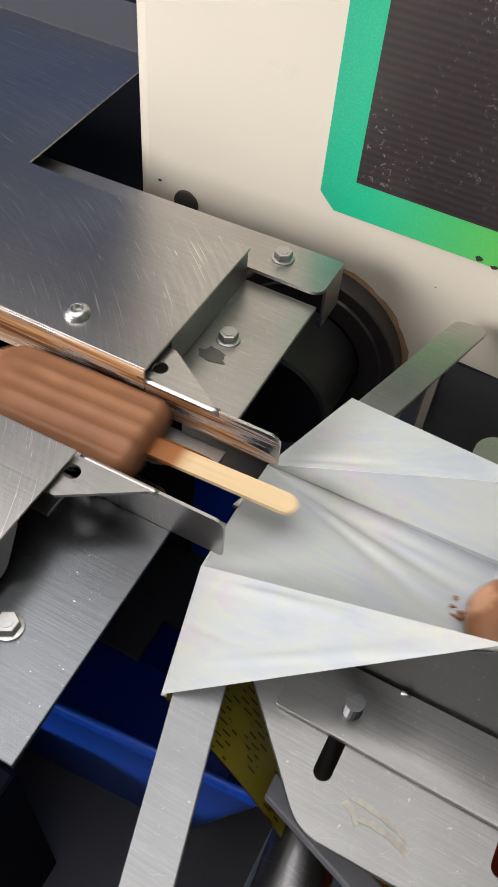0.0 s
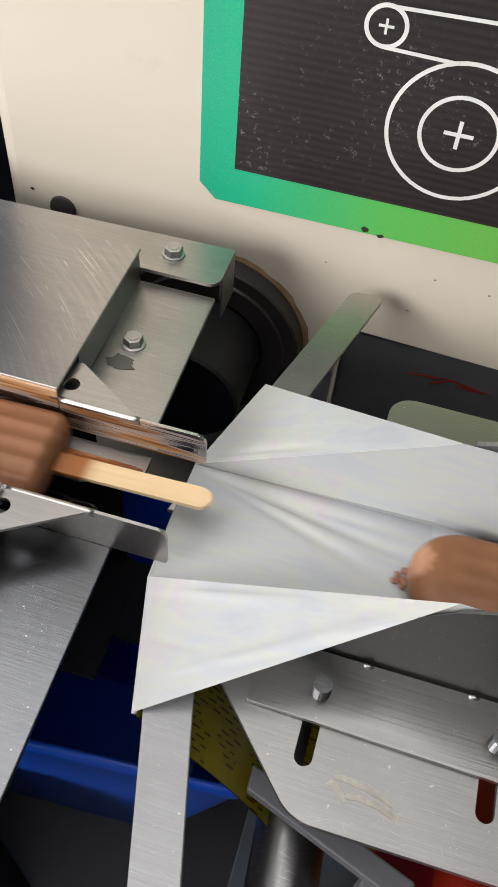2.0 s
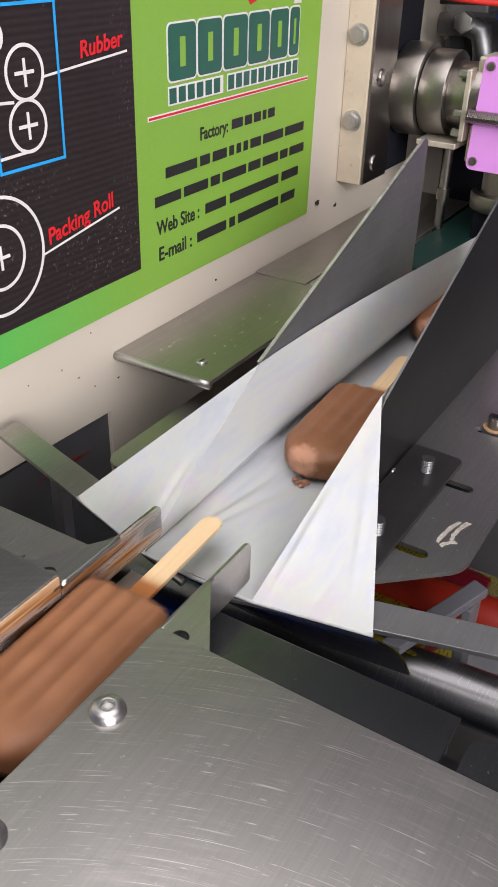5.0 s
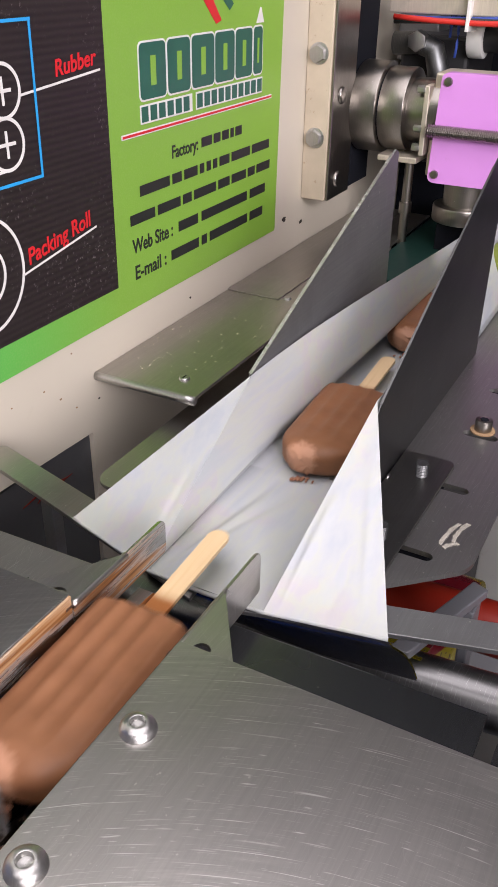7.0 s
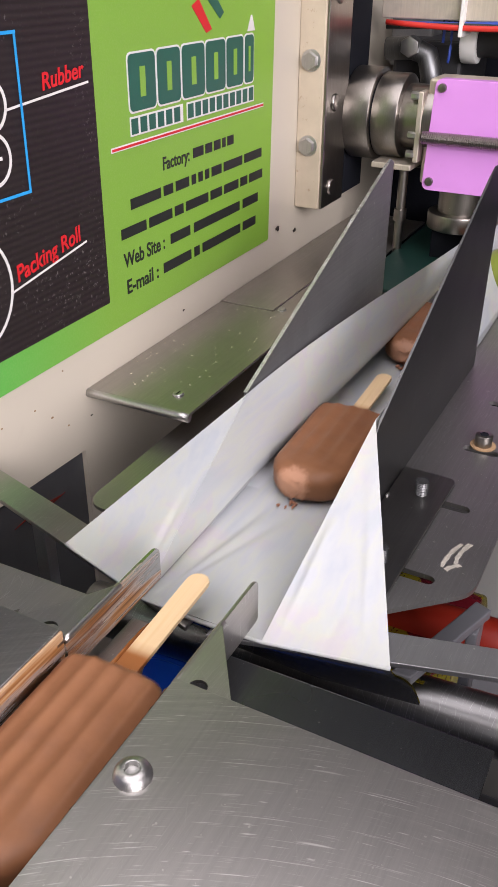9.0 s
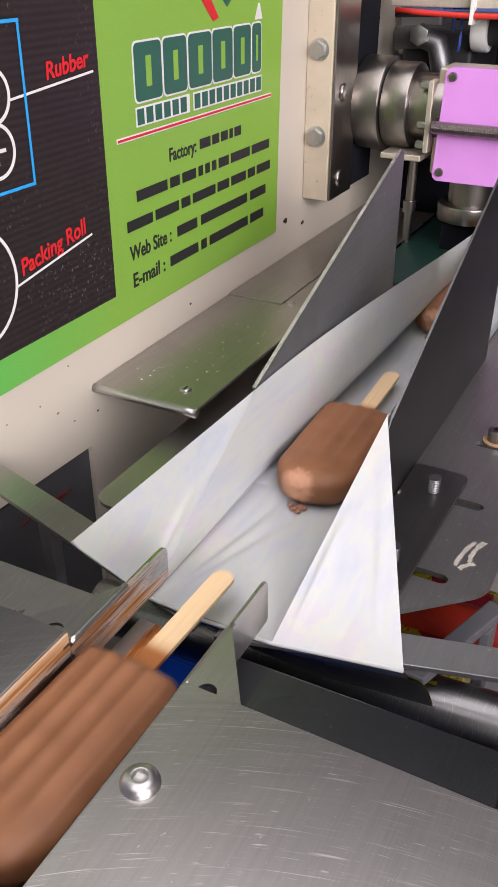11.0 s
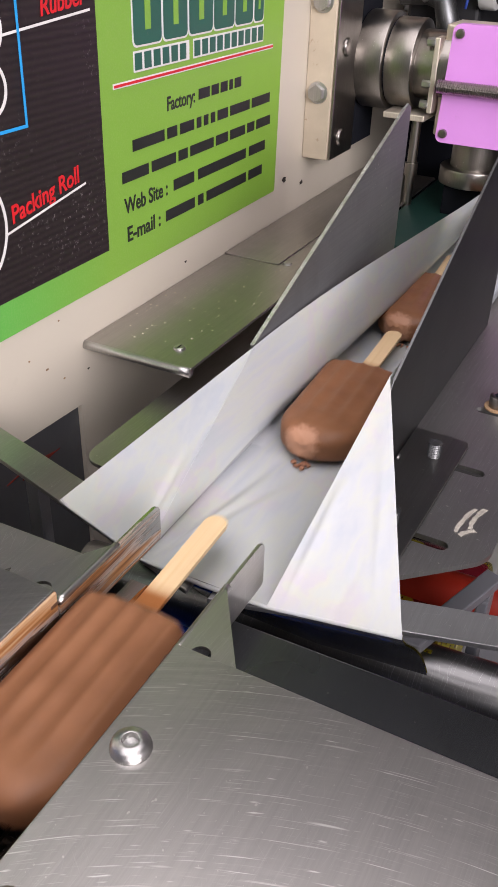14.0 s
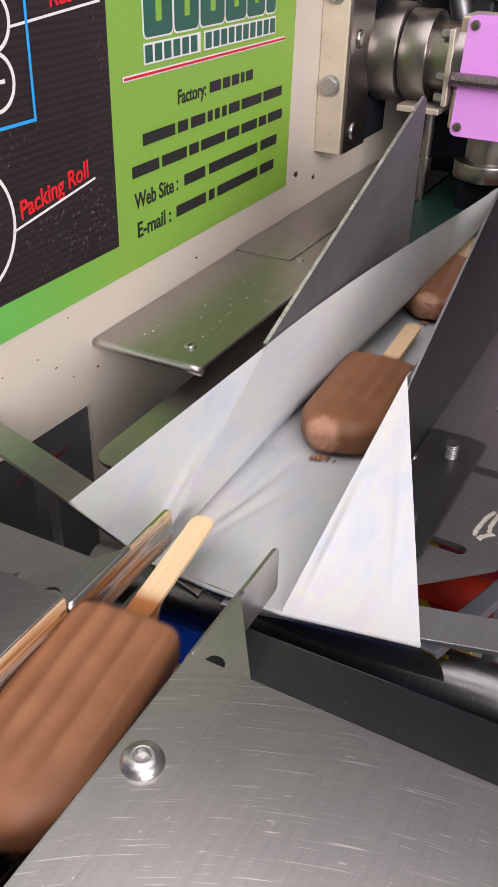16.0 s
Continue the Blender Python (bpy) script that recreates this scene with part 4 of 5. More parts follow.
def film():
    """White wrapping film: turned over the two arms, creased into a box between the fins, closing into a tube."""
    t = thing("wrapping_film", "pearly white plastic wrapping film folded into an open trough", "film")
    bm = bmesh.new()

    def strip(p, q, r, s, nu, nv, wave=0.0004, seed=0.0, folds=()):
        """A patch p-q (first edge) to s-r (last edge), with a little ripple."""
        p, q, r, s = Vector(p), Vector(q), Vector(r), Vector(s)
        nrm = ((q - p).cross(s - p) + (r - q).cross(p - q)).normalized()
        grid = []
        for i in range(nu + 1):
            u = i / nu
            row = []
            for j in range(nv + 1):
                v = j / nv
                c = p.lerp(q, v).lerp(s.lerp(r, v), u)
                fade = min(u, 1 - u, v, 1 - v) * 4
                for (ax, ay), (bx, by), hh in folds:
                    ln = math.hypot(bx - ax, by - ay)
                    along = ((c.x - ax) * (bx - ax) + (c.y - ay) * (by - ay)) / ln
                    off = ((c.x - ax) * (by - ay) - (c.y - ay) * (bx - ax)) / ln
                    if 0 < along < ln:
                        c = c + nrm * hh * min(1.0, min(v, 1 - v) * 9) * math.sin(math.pi * along / ln) ** 0.6 * math.exp(-(off / (0.0012 + 0.03 * along)) ** 2)
                c = c + nrm * wave * min(1.0, fade) * noise.noise(Vector((c.x * 22 + seed, c.y * 60, c.z * 60)))
                row.append(bm.verts.new(c))
            grid.append(row)
        for a, b in zip(grid, grid[1:]):
            for j in range(nv):
                quad = [a[j], a[j + 1], b[j + 1], b[j]]
                if len({tuple(round(k, 6) for k in v.co) for v in quad}) == 4:
                    bm.faces.new(quad)
                else:
                    uniq = []
                    for v in quad:
                        if all((v.co - w.co).length > 1e-6 for w in uniq):
                            uniq.append(v)
                    if len(uniq) == 3:
                        bm.faces.new(uniq)

    A, G1, P1 = (-0.0370, 0.3010, 0.8935), (-0.0535, 0.2445, 0.8935), (0.0530, 0.2470, 0.9485)
    B, G2, P2 = (-0.0400, 0.1315, 0.8905), (-0.0535, 0.1845, 0.8935), (0.0600, 0.1790, 0.9475)
    F1, F2 = (0.0530, 0.2465, BED), (0.0600, 0.1797, BED)
    # floor
    strip(G2, G1, F1, F2, 60, 50, 0.0004, 3.0, (((-0.0525, 0.2425), (0.051, 0.2270), 0.0020), ((-0.0525, 0.2425), (0.048, 0.2360), 0.0013), ((-0.0525, 0.2420), (0.045, 0.2120), 0.0011), ((-0.052, 0.1860), (0.030, 0.1900), 0.0012)))
    # side wings with a crease from each guide tip to the fin
    strip(G1, A, P1, P1, 50, 36, 0.0005, 5.0, (((-0.050, 0.250), (0.000, 0.252), 0.0005),))
    K1 = (0.0530, 0.2428, 0.9003)
    strip(G1, G1, P1, K1, 24, 12, 0.0, 9.0)
    strip(G1, G1, K1, F1, 18, 6, 0.0, 9.0)
    strip(G2, B, P2, P2, 60, 44, 0.0005, 13.0, (((-0.034, 0.1460), (0.044, 0.1735), 0.0007), ((-0.050, 0.1790), (0.010, 0.1770), 0.0009), ((-0.047, 0.160), (-0.020, 0.156), -0.0005)))
    strip(G2, G2, P2, F2, 18, 8, 0.0, 17.0)
    part("shoulder", bm, FILM, t, "film creased over the forming arms", smooth=True)
    part("crease", tube([Vector(G1).lerp(Vector(P1), k / 20) + Vector((0, -0.0001, 0.0002)) for k in range(21)], 0.00022, 8), FILM, t, "sharp pale crease line", smooth=True)
    lip = [Vector(A), Vector(G1), Vector((-0.0545, MID, 0.8930)), Vector(G2), Vector(B)]
    part("rolled_lip", tube([lip[i].lerp(lip[i + 1], k / 8) + Vector((0.0004, 0, -0.0009)) for i in range(4) for k in range(8)] + [lip[4] + Vector((0.0004, 0, -0.0009))], 0.0011, 10), FILM, t, "white rolled front edge", smooth=True)
    # trough between the fins, the free edges leaning together
    bm = bmesh.new()
    xs = [0.0530 + 0.0125 * i for i in range(40)]
    rows_v = []
    for x in xs:
        k = min(1.0, max(0.0, (x - 0.055) / 0.42))
        e = k * k * (3 - 2 * k)
        yf, yn = 0.2465 + 0.002 * k, 0.1797 + 0.003 * k
        edge_f = (0.2470 - 0.030 * e, 0.9485 - 0.004 * k)
        edge_n = (0.1790 + 0.030 * e, 0.9475 - 0.0045 * k)
        # the far wall leans in to a soft knee against the bars and tucks back under it
        g = min(1.0, (x - 0.053) / 0.17)
        h = max(0.0, (x - 0.223) / 0.2)
        knee = (0.2428 - 0.0128 * g - 0.004 * h, 0.9003 + 0.0115 * g + 0.003 * h)
        pts = []
        for v in [j / 10 for j in range(10)]:
            pts.append((edge_f[0] + (knee[0] - edge_f[0]) * v, edge_f[1] + (knee[1] - edge_f[1]) * v + 0.0006 * g * math.sin(math.pi * v)))
        for v in [j / 5 for j in range(5)]:
            pts.append((knee[0] + (yf - knee[0]) * v, knee[1] + (BED - knee[1]) * v))
        for v in [j / 8 for j in range(9)]:
            pts.append((yf + (yn - yf) * v, BED + 0.0004 * min(1.0, (x - 0.053) * 25) * noise.noise(Vector((x * 30, v * 5, 2)))))
        for v in [j / 8 for j in range(1, 9)]:
            b = math.sin(math.pi * v) * 0.004 * k
            pts.append((yn + (edge_n[0] - yn) * v - b, BED + (edge_n[1] - BED) * v))
        lead = 0.007 * max(0.0, 1 - (x - 0.053) / 0.1)
        rows_v.append([bm.verts.new((x + (lead * min(1.0, max(0.0, (yf - p[0]) / (yf - yn))) if j >= 15 else 0.0), p[0], p[1])) for j, p in enumerate(pts)])
    for a, b in zip(rows_v, rows_v[1:]):
        for j in range(len(a) - 1):
            bm.faces.new((a[j], a[j + 1], b[j + 1], b[j]))
    part("trough", bm, FILM, t, "film walls closing round the bars", smooth=True)
    part("tube", box(0.54, 3.9, 0.186, 0.240, BED - 0.0004, BED, 0), FILM, t)
    # film rising from the roll to the arms
    bm = bmesh.new()
    lead = [A, G1, (-0.0545, MID, 0.8930), G2, B]
    low = [(0.030, 0.297, 0.800), (0.020, 0.245, 0.800), (0.020, MID, 0.800), (0.020, 0.184, 0.800), (0.022, 0.128, 0.806)]
    n = 10
    grid = []
    for a, b in zip(lead, low):
        a, b = Vector(a), Vector(b)
        col = [a + Vector((-0.0003, 0, -0.0009)) if k == 1 else a for k in range(2)]
        for k in range(1, n + 1):
            c = (a + Vector((0.0006, 0, -0.005))).lerp(b, k / n)
            c.x += 0.006 * math.sin(math.pi * k / n)
            col.append(c)
        grid.append([bm.verts.new(c) for c in col])
    for a, b in zip(grid, grid[1:]):
        for k in range(len(a) - 1):
            bm.faces.new((a[k], a[k + 1], b[k + 1], b[k]))
    bmesh.ops.remove_doubles(bm, verts=bm.verts, dist=1e-6)
    back = bm.copy()
    for v in back.verts:
        v.co += Vector((0.0008, 0, 0.0005)) if v.co.z < 0.886 else Vector((0.0012, 0, -0.0012))
    part("printed_back", back, PRINTED, t, "printed yellow and maroon outer face", smooth=True)
    part("rising_web", bm, SHADED_WEB, t, "shiny smoky film web rising from the roll below, darkened for its shade", smooth=True)


def fins():
    """Two upright folding plates with slanting leading edges."""
    for side in (1, -1):
        t = thing("folding_fin", "upright dark sheet-steel fin with a slanting rough-cut edge", "folding plate", "folding fins")
        y0, y1 = (0.2495, 0.2512) if side > 0 else (0.1764, 0.1773)
        tip = (0.0575, 0.9465) if side > 0 else (0.0600, 0.9458)
        top = [(0.2615, 1.0255), (0.2665, 1.0275), (0.2725, 1.0245)] if side > 0 else [(0.238, 1.030), (0.247, 1.034), (0.276, 1.032)]
        out = [(tip[0] if side > 0 else 0.0, BED - 0.002), tip] + top + [(0.2735, BED - 0.002)]
        # Near blade takes the darker copy, its dark reflection in the colour.
        part("blade", prism(out, y0, y1, "y", 0.0003), STEEL_DARK if side > 0 else SHADED_FIN, t)
        edge = [Vector((tip[0], 0, tip[1])), Vector((top[0][0], 0, top[0][1]))]
        bm = bmesh.new()
        rnd = random.Random(5 + side)
        rows_v = []
        n = 260
        for i in range(n + 1):
            c = edge[0].lerp(edge[1], i / n)
            o = 0.00012 + (0.0002 * rnd.random() if side > 0 else 0.0)
            rows_v.append([bm.verts.new((c.x - o * 0.5, y0 - 0.0002, c.z + o)), bm.verts.new((c.x - o * 0.5, y1 + 0.0002, c.z + o)), bm.verts.new((c.x + 0.0003, y1 + 0.0002, c.z - 0.0003)), bm.verts.new((c.x + 0.0003, y0 - 0.0002, c.z - 0.0003))])
        for a, b in zip(rows_v, rows_v[1:]):
            for j in range(4):
                bm.faces.new((a[j], a[(j + 1) % 4], b[(j + 1) % 4], b[j]))
        part("cut_edge", bm, CHROME if side > 0 else SHADED_FIN, t, "bright rough-cut edge" if side > 0 else "thin cut edge")
        if side < 0:
            part("foot_flange", prism(rounded([(-0.002, 0.1480), (0.1125, 0.1455), (0.1125, 0.1754), (-0.002, 0.1754)], [0.001, 0.004, 0.001, 0.001], 4), BED - 0.0018, BED + 0.0004, "z", 0.0003), FLANGE, t, "smooth steel foot flange")
            threaded(t, 0.0240, 0.1590, BED + 0.0003, BED + 0.0085, 0.0036)
            threaded(t, 0.0900, 0.1590, BED + 0.0003, BED + 0.0085, 0.0036)
            bm = bmesh.new()
            for k in range(2):
                x = 0.040 + 0.040 * k + rnd.uniform(-0.002, 0.002)
                bm = bmesh.new()
                bmesh.ops.create_icosphere(bm, subdivisions=2, radius=0.0009 + 0.0006 * rnd.random(), matrix=Matrix.Translation((x, 0.1745, BED + 0.0008)) @ Matrix.Diagonal((2.2, 1, 0.9, 1)))
                part("weld_bead", bm, CHROME, t, "small weld bead", smooth=True)


def slot_plate():
    t = thing("slotted_table", "scratched steel table plate with adjusting slots and a rounded corner", "machine table")
    out = rounded([(-0.0160, 0.1560), (0.0240, 0.1130), (0.60, 0.1130), (0.60, 0.262), (-0.0160, 0.262)], [0, 0.018, 0, 0, 0], 6)
    slots = [slot_outline(x, 0.1315, 0.1530, 0.0034) for x in (0.0235, 0.0890, 0.1545, 0.2200)]
    part("plate", sheet_with_holes(out, slots, BED - 0.0050, BED - 0.0022), STEEL_TABLE, t)
    for x in (0.1610,):
        b = part("cap_screw", rod((x, 0.1425, BED - 0.0018), (x, 0.1425, BED + 0.0060), 0.0052, seg=24, bevel=0.0005), MACHINED, t, "rusty socket cap screw")
        smooth_sides(b)
        smooth_sides(part("washer", rod((x, 0.1425, BED - 0.0021), (x, 0.1425, BED - 0.0010), 0.0076, seg=24, bevel=0.0002), RUST, t))
        part("socket", rod((x, 0.1425, BED + 0.0058), (x, 0.1425, BED + 0.0062), 0.0027, seg=6), DARK, t)
    rnd = random.Random(21)
    bm = bmesh.new()
    for k, (a, b) in enumerate((((0.036, 0.1315), (0.058, 0.1275)), ((0.034, 0.1290), (0.041, 0.1235)), ((0.041, 0.1265), (0.060, 0.1235)))):
        pts = []
        a, b = Vector(a), Vector(b)
        n = (b - a).normalized()
        m = Vector((-n.y, n.x))
        for i in range(9):
            pts.append(tuple(a.lerp(b, i / 8) + m * (0.0013 * rnd.uniform(0.5, 1.3) + 0.0012 * math.sin(math.pi * i / 8))))
        for i in range(8, -1, -1):
            pts.append(tuple(a.lerp(b, i / 8) - m * (0.0013 * rnd.uniform(0.5, 1.0) - 0.0012 * math.sin(math.pi * i / 8))))
        prism(pts, BED - 0.0021, BED - 0.0018, "z", 0, bm)
    part("dried_smear", bm, paint("dried_cream_smear", (0.36, 0.335, 0.29), 0.6, 0.3, 160.0, (0.16, 0.15, 0.14), 0.7), t, "dried cream-coloured smear")
    u = thing("outfeed_bed", "long dark steel bed carrying the wrapped bars", "conveyor bed")
    part("bed", box(0.601, 3.95, 0.150, 0.275, BED - 0.006, BED - 0.0006, 0.001), STEEL_DARK, u)
    for x in (0.9, 2.4, 3.8):
        part("leg", box(x, x + 0.05, 0.190, 0.240, 0.0, BED - 0.0061, 0.002), GREYBOARD, u)


def side_tray():
    t = thing("side_tray", "folded grey-green steel tray fixed along the housing", "tray")
    part("plate", prism([(0.1135, 0.3195), (0.62, 0.3195), (0.62, WALL - 0.0005), (0.1135, WALL - 0.0005)], 0.8875, 0.8895, "z", 0.0007), STEEL_GREEN, t)
    part("end_bend", tube([(0.1138, 0.3200 + 0.0795 * k / 10, 0.8862) for k in range(11)], 0.0032, 14), CHROME, t, "bright rounded end bend", smooth=True)
    part("overlap_sheet", box(0.300, 0.62, 0.3500, WALL - 0.001, 0.8896, 0.8906, 0.0003), STEEL_GREEN, t)
    s = part("pan_screw", rod((0.1335, 0.340, 0.8894), (0.1335, 0.340, 0.8912), 0.0042, 0.0034, seg=20, bevel=0.0004), CHROME, t, "pan-head screw")
    smooth_sides(s)
    part("screw_slot", box(0.1310, 0.1360, 0.3396, 0.3404, 0.8910, 0.8914, 0), DARK, s)
    part("pan_screw", rod((0.306, 0.345, 0.8894), (0.306, 0.345, 0.8910), 0.0038, 0.003, seg=16), CHROME, t)
    rnd = random.Random(14)
    bm = bmesh.new()
    for k in range(60):
        x, y = rnd.uniform(0.13, 0.30), rnd.uniform(0.325, 0.395)
        bmesh.ops.create_icosphere(bm, subdivisions=1, radius=rnd.uniform(0.0003, 0.0008), matrix=Matrix.Translation((x, y, 0.8897)) @ Matrix.Diagonal((1.3, 1, 0.5, 1)))
    tagged(part("crumbs", bm, paint("pale_crumb", (0.5, 0.46, 0.36), 0.8)), "scattered pale crumbs on the steel tray", "crumbs", kind="stuff")
    u = thing("lower_plate", "dull green-grey steel plate with a rounded end below the tray", "plate")
    part("plate", prism(rounded([(0.024, 0.262), (0.50, 0.262), (0.50, 0.338), (0.024, 0.338)], [0.012, 0, 0, 0.012], 6), 0.8665, 0.8690, "z", 0.0005), STEEL_GREEN, u)


forming_arm(1)
forming_arm(-1)
film()
fins()
slot_plate()
side_tray()


# ---- sealing head beyond the fins ----
def sealing_head():
    p = thing("bearing_post", "weathered alloy block with hexagon bolts and rust spots", "machine block")
    part("block", box(0.446, 0.500, 0.3755, 0.4045 - 0.0047, 0.936, 1.30, 0.001), BONE, p)
    # Plate added over the block's side to put its shade in.
    part("shade_plate", box(0.4475, 0.500, 0.3728, 0.3753, 0.936, 1.30, 0.0008), MACHINED, p, "dark metal plate added for the block's shaded side")
    # Near-black block put in for the shade beside the post.
    part("shade_block", box(0.5002, 0.56, 0.3765, 0.3985, 0.937, 1.30, 0), DARK, p)
    for z in (1.064, 0.9925):
        hex_bolt(p, 0.4458, 0.3880, z, 0.0075, 0.005, True, (-1, 0, 0))
    for z in (1.115, 1.028, 0.953):
        smooth_sides(part("socket_hole", rod((0.468, 0.3730, z), (0.468, 0.3705, z), 0.0080, 0.0068, seg=20, bevel=0.0006), MACHINED, p))
    s = thing("drive_shaft", "turned steel shaft with two stepped collars", "shaft")
    cx, cz = 0.530, 1.012
    for nm, ya, yb, r in (("collar", 0.3740, 0.3480, 0.0415), ("collar", 0.3470, 0.3220, 0.0375), ("journal", 0.3225, 0.2850, 0.0290)):
        smooth_sides(part(nm, rod((cx, ya, cz), (cx, yb, cz), r, seg=48, bevel=0.0015), MACHINED, s))
    part("groove", rod((cx, 0.3482, cz), (cx, 0.3468, cz), 0.0360, seg=40), DARK, s)
    b = thing("bearing_block", "lilac painted bearing plate with a threaded tension rod", "bearing block")
    part("plate", prism(rounded([(0.150, 0.9530), (0.2940, 0.9530), (0.2905, 1.0500), (0.150, 1.0500)], [0.002, 0.006, 0.006, 0.002], 4), 0.500, 0.512, "x", 0.0012), PINK, b, "lilac enamelled plate")
    part("body", box(0.5125, 0.555, 0.160, 0.300, 0.956, 1.048, 0.002), BARE, b)
    bm = bmesh.new()
    seg, n = 14, 150
    rr = []
    for i in range(n + 1):
        y = 0.2960 - 0.149 * i / n
        r = 0.0058 if i % 2 else 0.0048
        rr.append([bm.verts.new((0.492 + r * math.cos(2 * math.pi * k / seg), y, 1.0010 + r * math.sin(2 * math.pi * k / seg))) for k in range(seg)])
    for a, c in zip(rr, rr[1:]):
        for k in range(seg):
            bm.faces.new((a[k], a[(k + 1) % seg], c[(k + 1) % seg], c[k]))
    bm.faces.new(rr[0])
    part("threaded_rod", bm, MACHINED, b, "dark threaded rod")
    for y, z in ((0.284, 1.0425), (0.287, 0.961)):
        smooth_sides(part("corner_screw", rod((0.4998, y, z), (0.4975, y, z), 0.0042, 0.0036, seg=16, bevel=0.0005), MACHINED, b))
    for y, z in ((0.309, 1.034), (0.309, 1.000), (0.3105, 0.983)):
        smooth_sides(part("side_bolt", rod((0.503, 0.3045, z), (0.503, 0.3125, z), 0.0036, seg=6, bevel=0.0005), CHROME, b))
    part("side_pad", box(0.5005, 0.540, 0.3003, 0.3055, 0.976, 1.038, 0.001), BARE, b)
    f = thing("base_disc", "turned steel disc below the bearing block", "disc")
    smooth_sides(part("disc", rod((0.53, 0.262, 0.914), (0.53, 0.262, 0.930), 0.030, seg=40, bevel=0.002), MACHINED, f))
    smooth_sides(part("spigot", rod((0.53, 0.262, 0.930), (0.53, 0.262, 0.953), 0.021, seg=32), MACHINED, f))
    part("stem", box(0.51, 0.55, 0.242, 0.282, 0.40, 0.9139, 0.002), DARK, f)
    m = thing("cable_beam", "grey steel beam with tied red and blue cables", "beam")
    part("beam", box(0.575, 0.605, -0.2, 0.372, 1.091, 1.112, 0.001), BARE, m)
    for k, (mat, z, x) in enumerate(((WIRE_RED, 1.088, 0.570), (WIRE_BLUE, 1.0895, 0.5745), (WIRE_RED, 1.0865, 0.5755), (INK_BLACK, 1.0845, 0.572))):
        part("cable", tube([(x, 0.365 - 0.02 * i, z - 0.0025 * math.sin(0.4 * i + k)) for i in range(24)], 0.0026, 8), mat, m, smooth=True)
    part("cable", tube([(0.568, 0.34 - 0.02 * i, 1.125 + 0.003 * math.sin(i)) for i in range(16)], 0.004, 8), WIRE_BLUE, m, smooth=True)
    for y in (0.290, 0.243):
        part("cable_tie", box(0.566, 0.610, y, y + 0.0035, 1.078, 1.116, 0.0006), NYLON, m)
    c = thing("air_cylinder", "black cylinder with a white clamp ring", "cylinder")
    smooth_sides(part("body", rod((0.62, 0.290, 1.072), (0.62, -0.15, 1.072), 0.0155, seg=28, bevel=0.001), BLACK, c))
    smooth_sides(part("clamp", rod((0.62, 0.300, 1.072), (0.62, 0.284, 1.072), 0.0215, seg=28, bevel=0.002), NYLON, c))
    part("hose", tube([(0.60, 0.312 + 0.004 * math.cos(a), 1.070 + 0.026 * math.sin(a)) for a in [0.3 * i for i in range(14)]], 0.0014, 8), WIRE_BLUE, c, smooth=True)
    # Deep shade behind the shaft, put in as a near-black plate.
    e = thing("end_wall", "near-black rear plate standing for the dark depth of the sealing head", "plate")
    part("plate", box(0.74, 0.76, 0.02, 0.399, 0.60, 1.35, 0.001), DARK, e)
    part("guard", box(0.62, 0.73, 0.300, 0.372, 0.945, 1.07, 0.004), BLACK, e)
    part("rib", box(0.66, 0.70, 0.345, 0.39, 1.04, 1.09, 0.003), STEEL_DARK, e)
    g = thing("grey_elbow", "dull steel elbow and fitting above the shaft", "pipe fitting")
    part("elbow", tube([(0.60, 0.372, 1.062), (0.60, 0.345, 1.064), (0.60, 0.330, 1.058), (0.60, 0.324, 1.040), (0.60, 0.323, 1.015)], 0.011, 14), PHOSPHATE, g, smooth=True)
    smooth_sides(part("nut", rod((0.585, 0.345, 1.066), (0.600, 0.345, 1.066), 0.010, seg=6, bevel=0.001), CHROME, g))
    h = thing("support_rod", "steel support rod with a rusty collar", "rod")
    smooth_sides(part("rod", rod((0.52, 0.318, 0.60), (0.52, 0.318, 0.9679), 0.0045, seg=14), MACHINED, h))
    part("ledge", box(0.500, 0.54, 0.306, 0.345, 0.9680, 0.9735, 0.001), BARE, h)
    smooth_sides(part("collar", rod((0.52, 0.318, 0.916), (0.52, 0.318, 0.927), 0.0062, seg=14), MACHINED, h))
    k = thing("belt_table", "dark green belt running under the sealing head", "belt")
    part("belt", box(0.40, 0.73, 0.255, 0.318, 0.884, 0.8872, 0.001), paint("green_belt", (0.006, 0.035, 0.028), 0.5), k)
    z = thing("lime_knob", "yellow-green plastic knob beside the folding fin", "knob")
    bm = bmesh.new()
    bmesh.ops.create_uvsphere(bm, u_segments=24, v_segments=14, radius=0.022, matrix=Matrix.Translation((0.40, 0.185, 0.922)) @ Matrix.Diagonal((1, 1, 0.8, 1)))
    part("grip", bm, LIME, z, smooth=True)
    part("stem", rod((0.40, 0.185, BED - 0.0021), (0.40, 0.185, 0.912), 0.009), CHROME, z)
    # Added block that stands for a purple reflection on the table.
    q = thing("mauve_block", "dark mauve block added for the purple reflection on the table plate", "machine block")
    part("block", box(0.40, 0.43, 0.1135, 0.150, BED - 0.0021, 0.95, 0.002), PURPLE, q)


sealing_head()


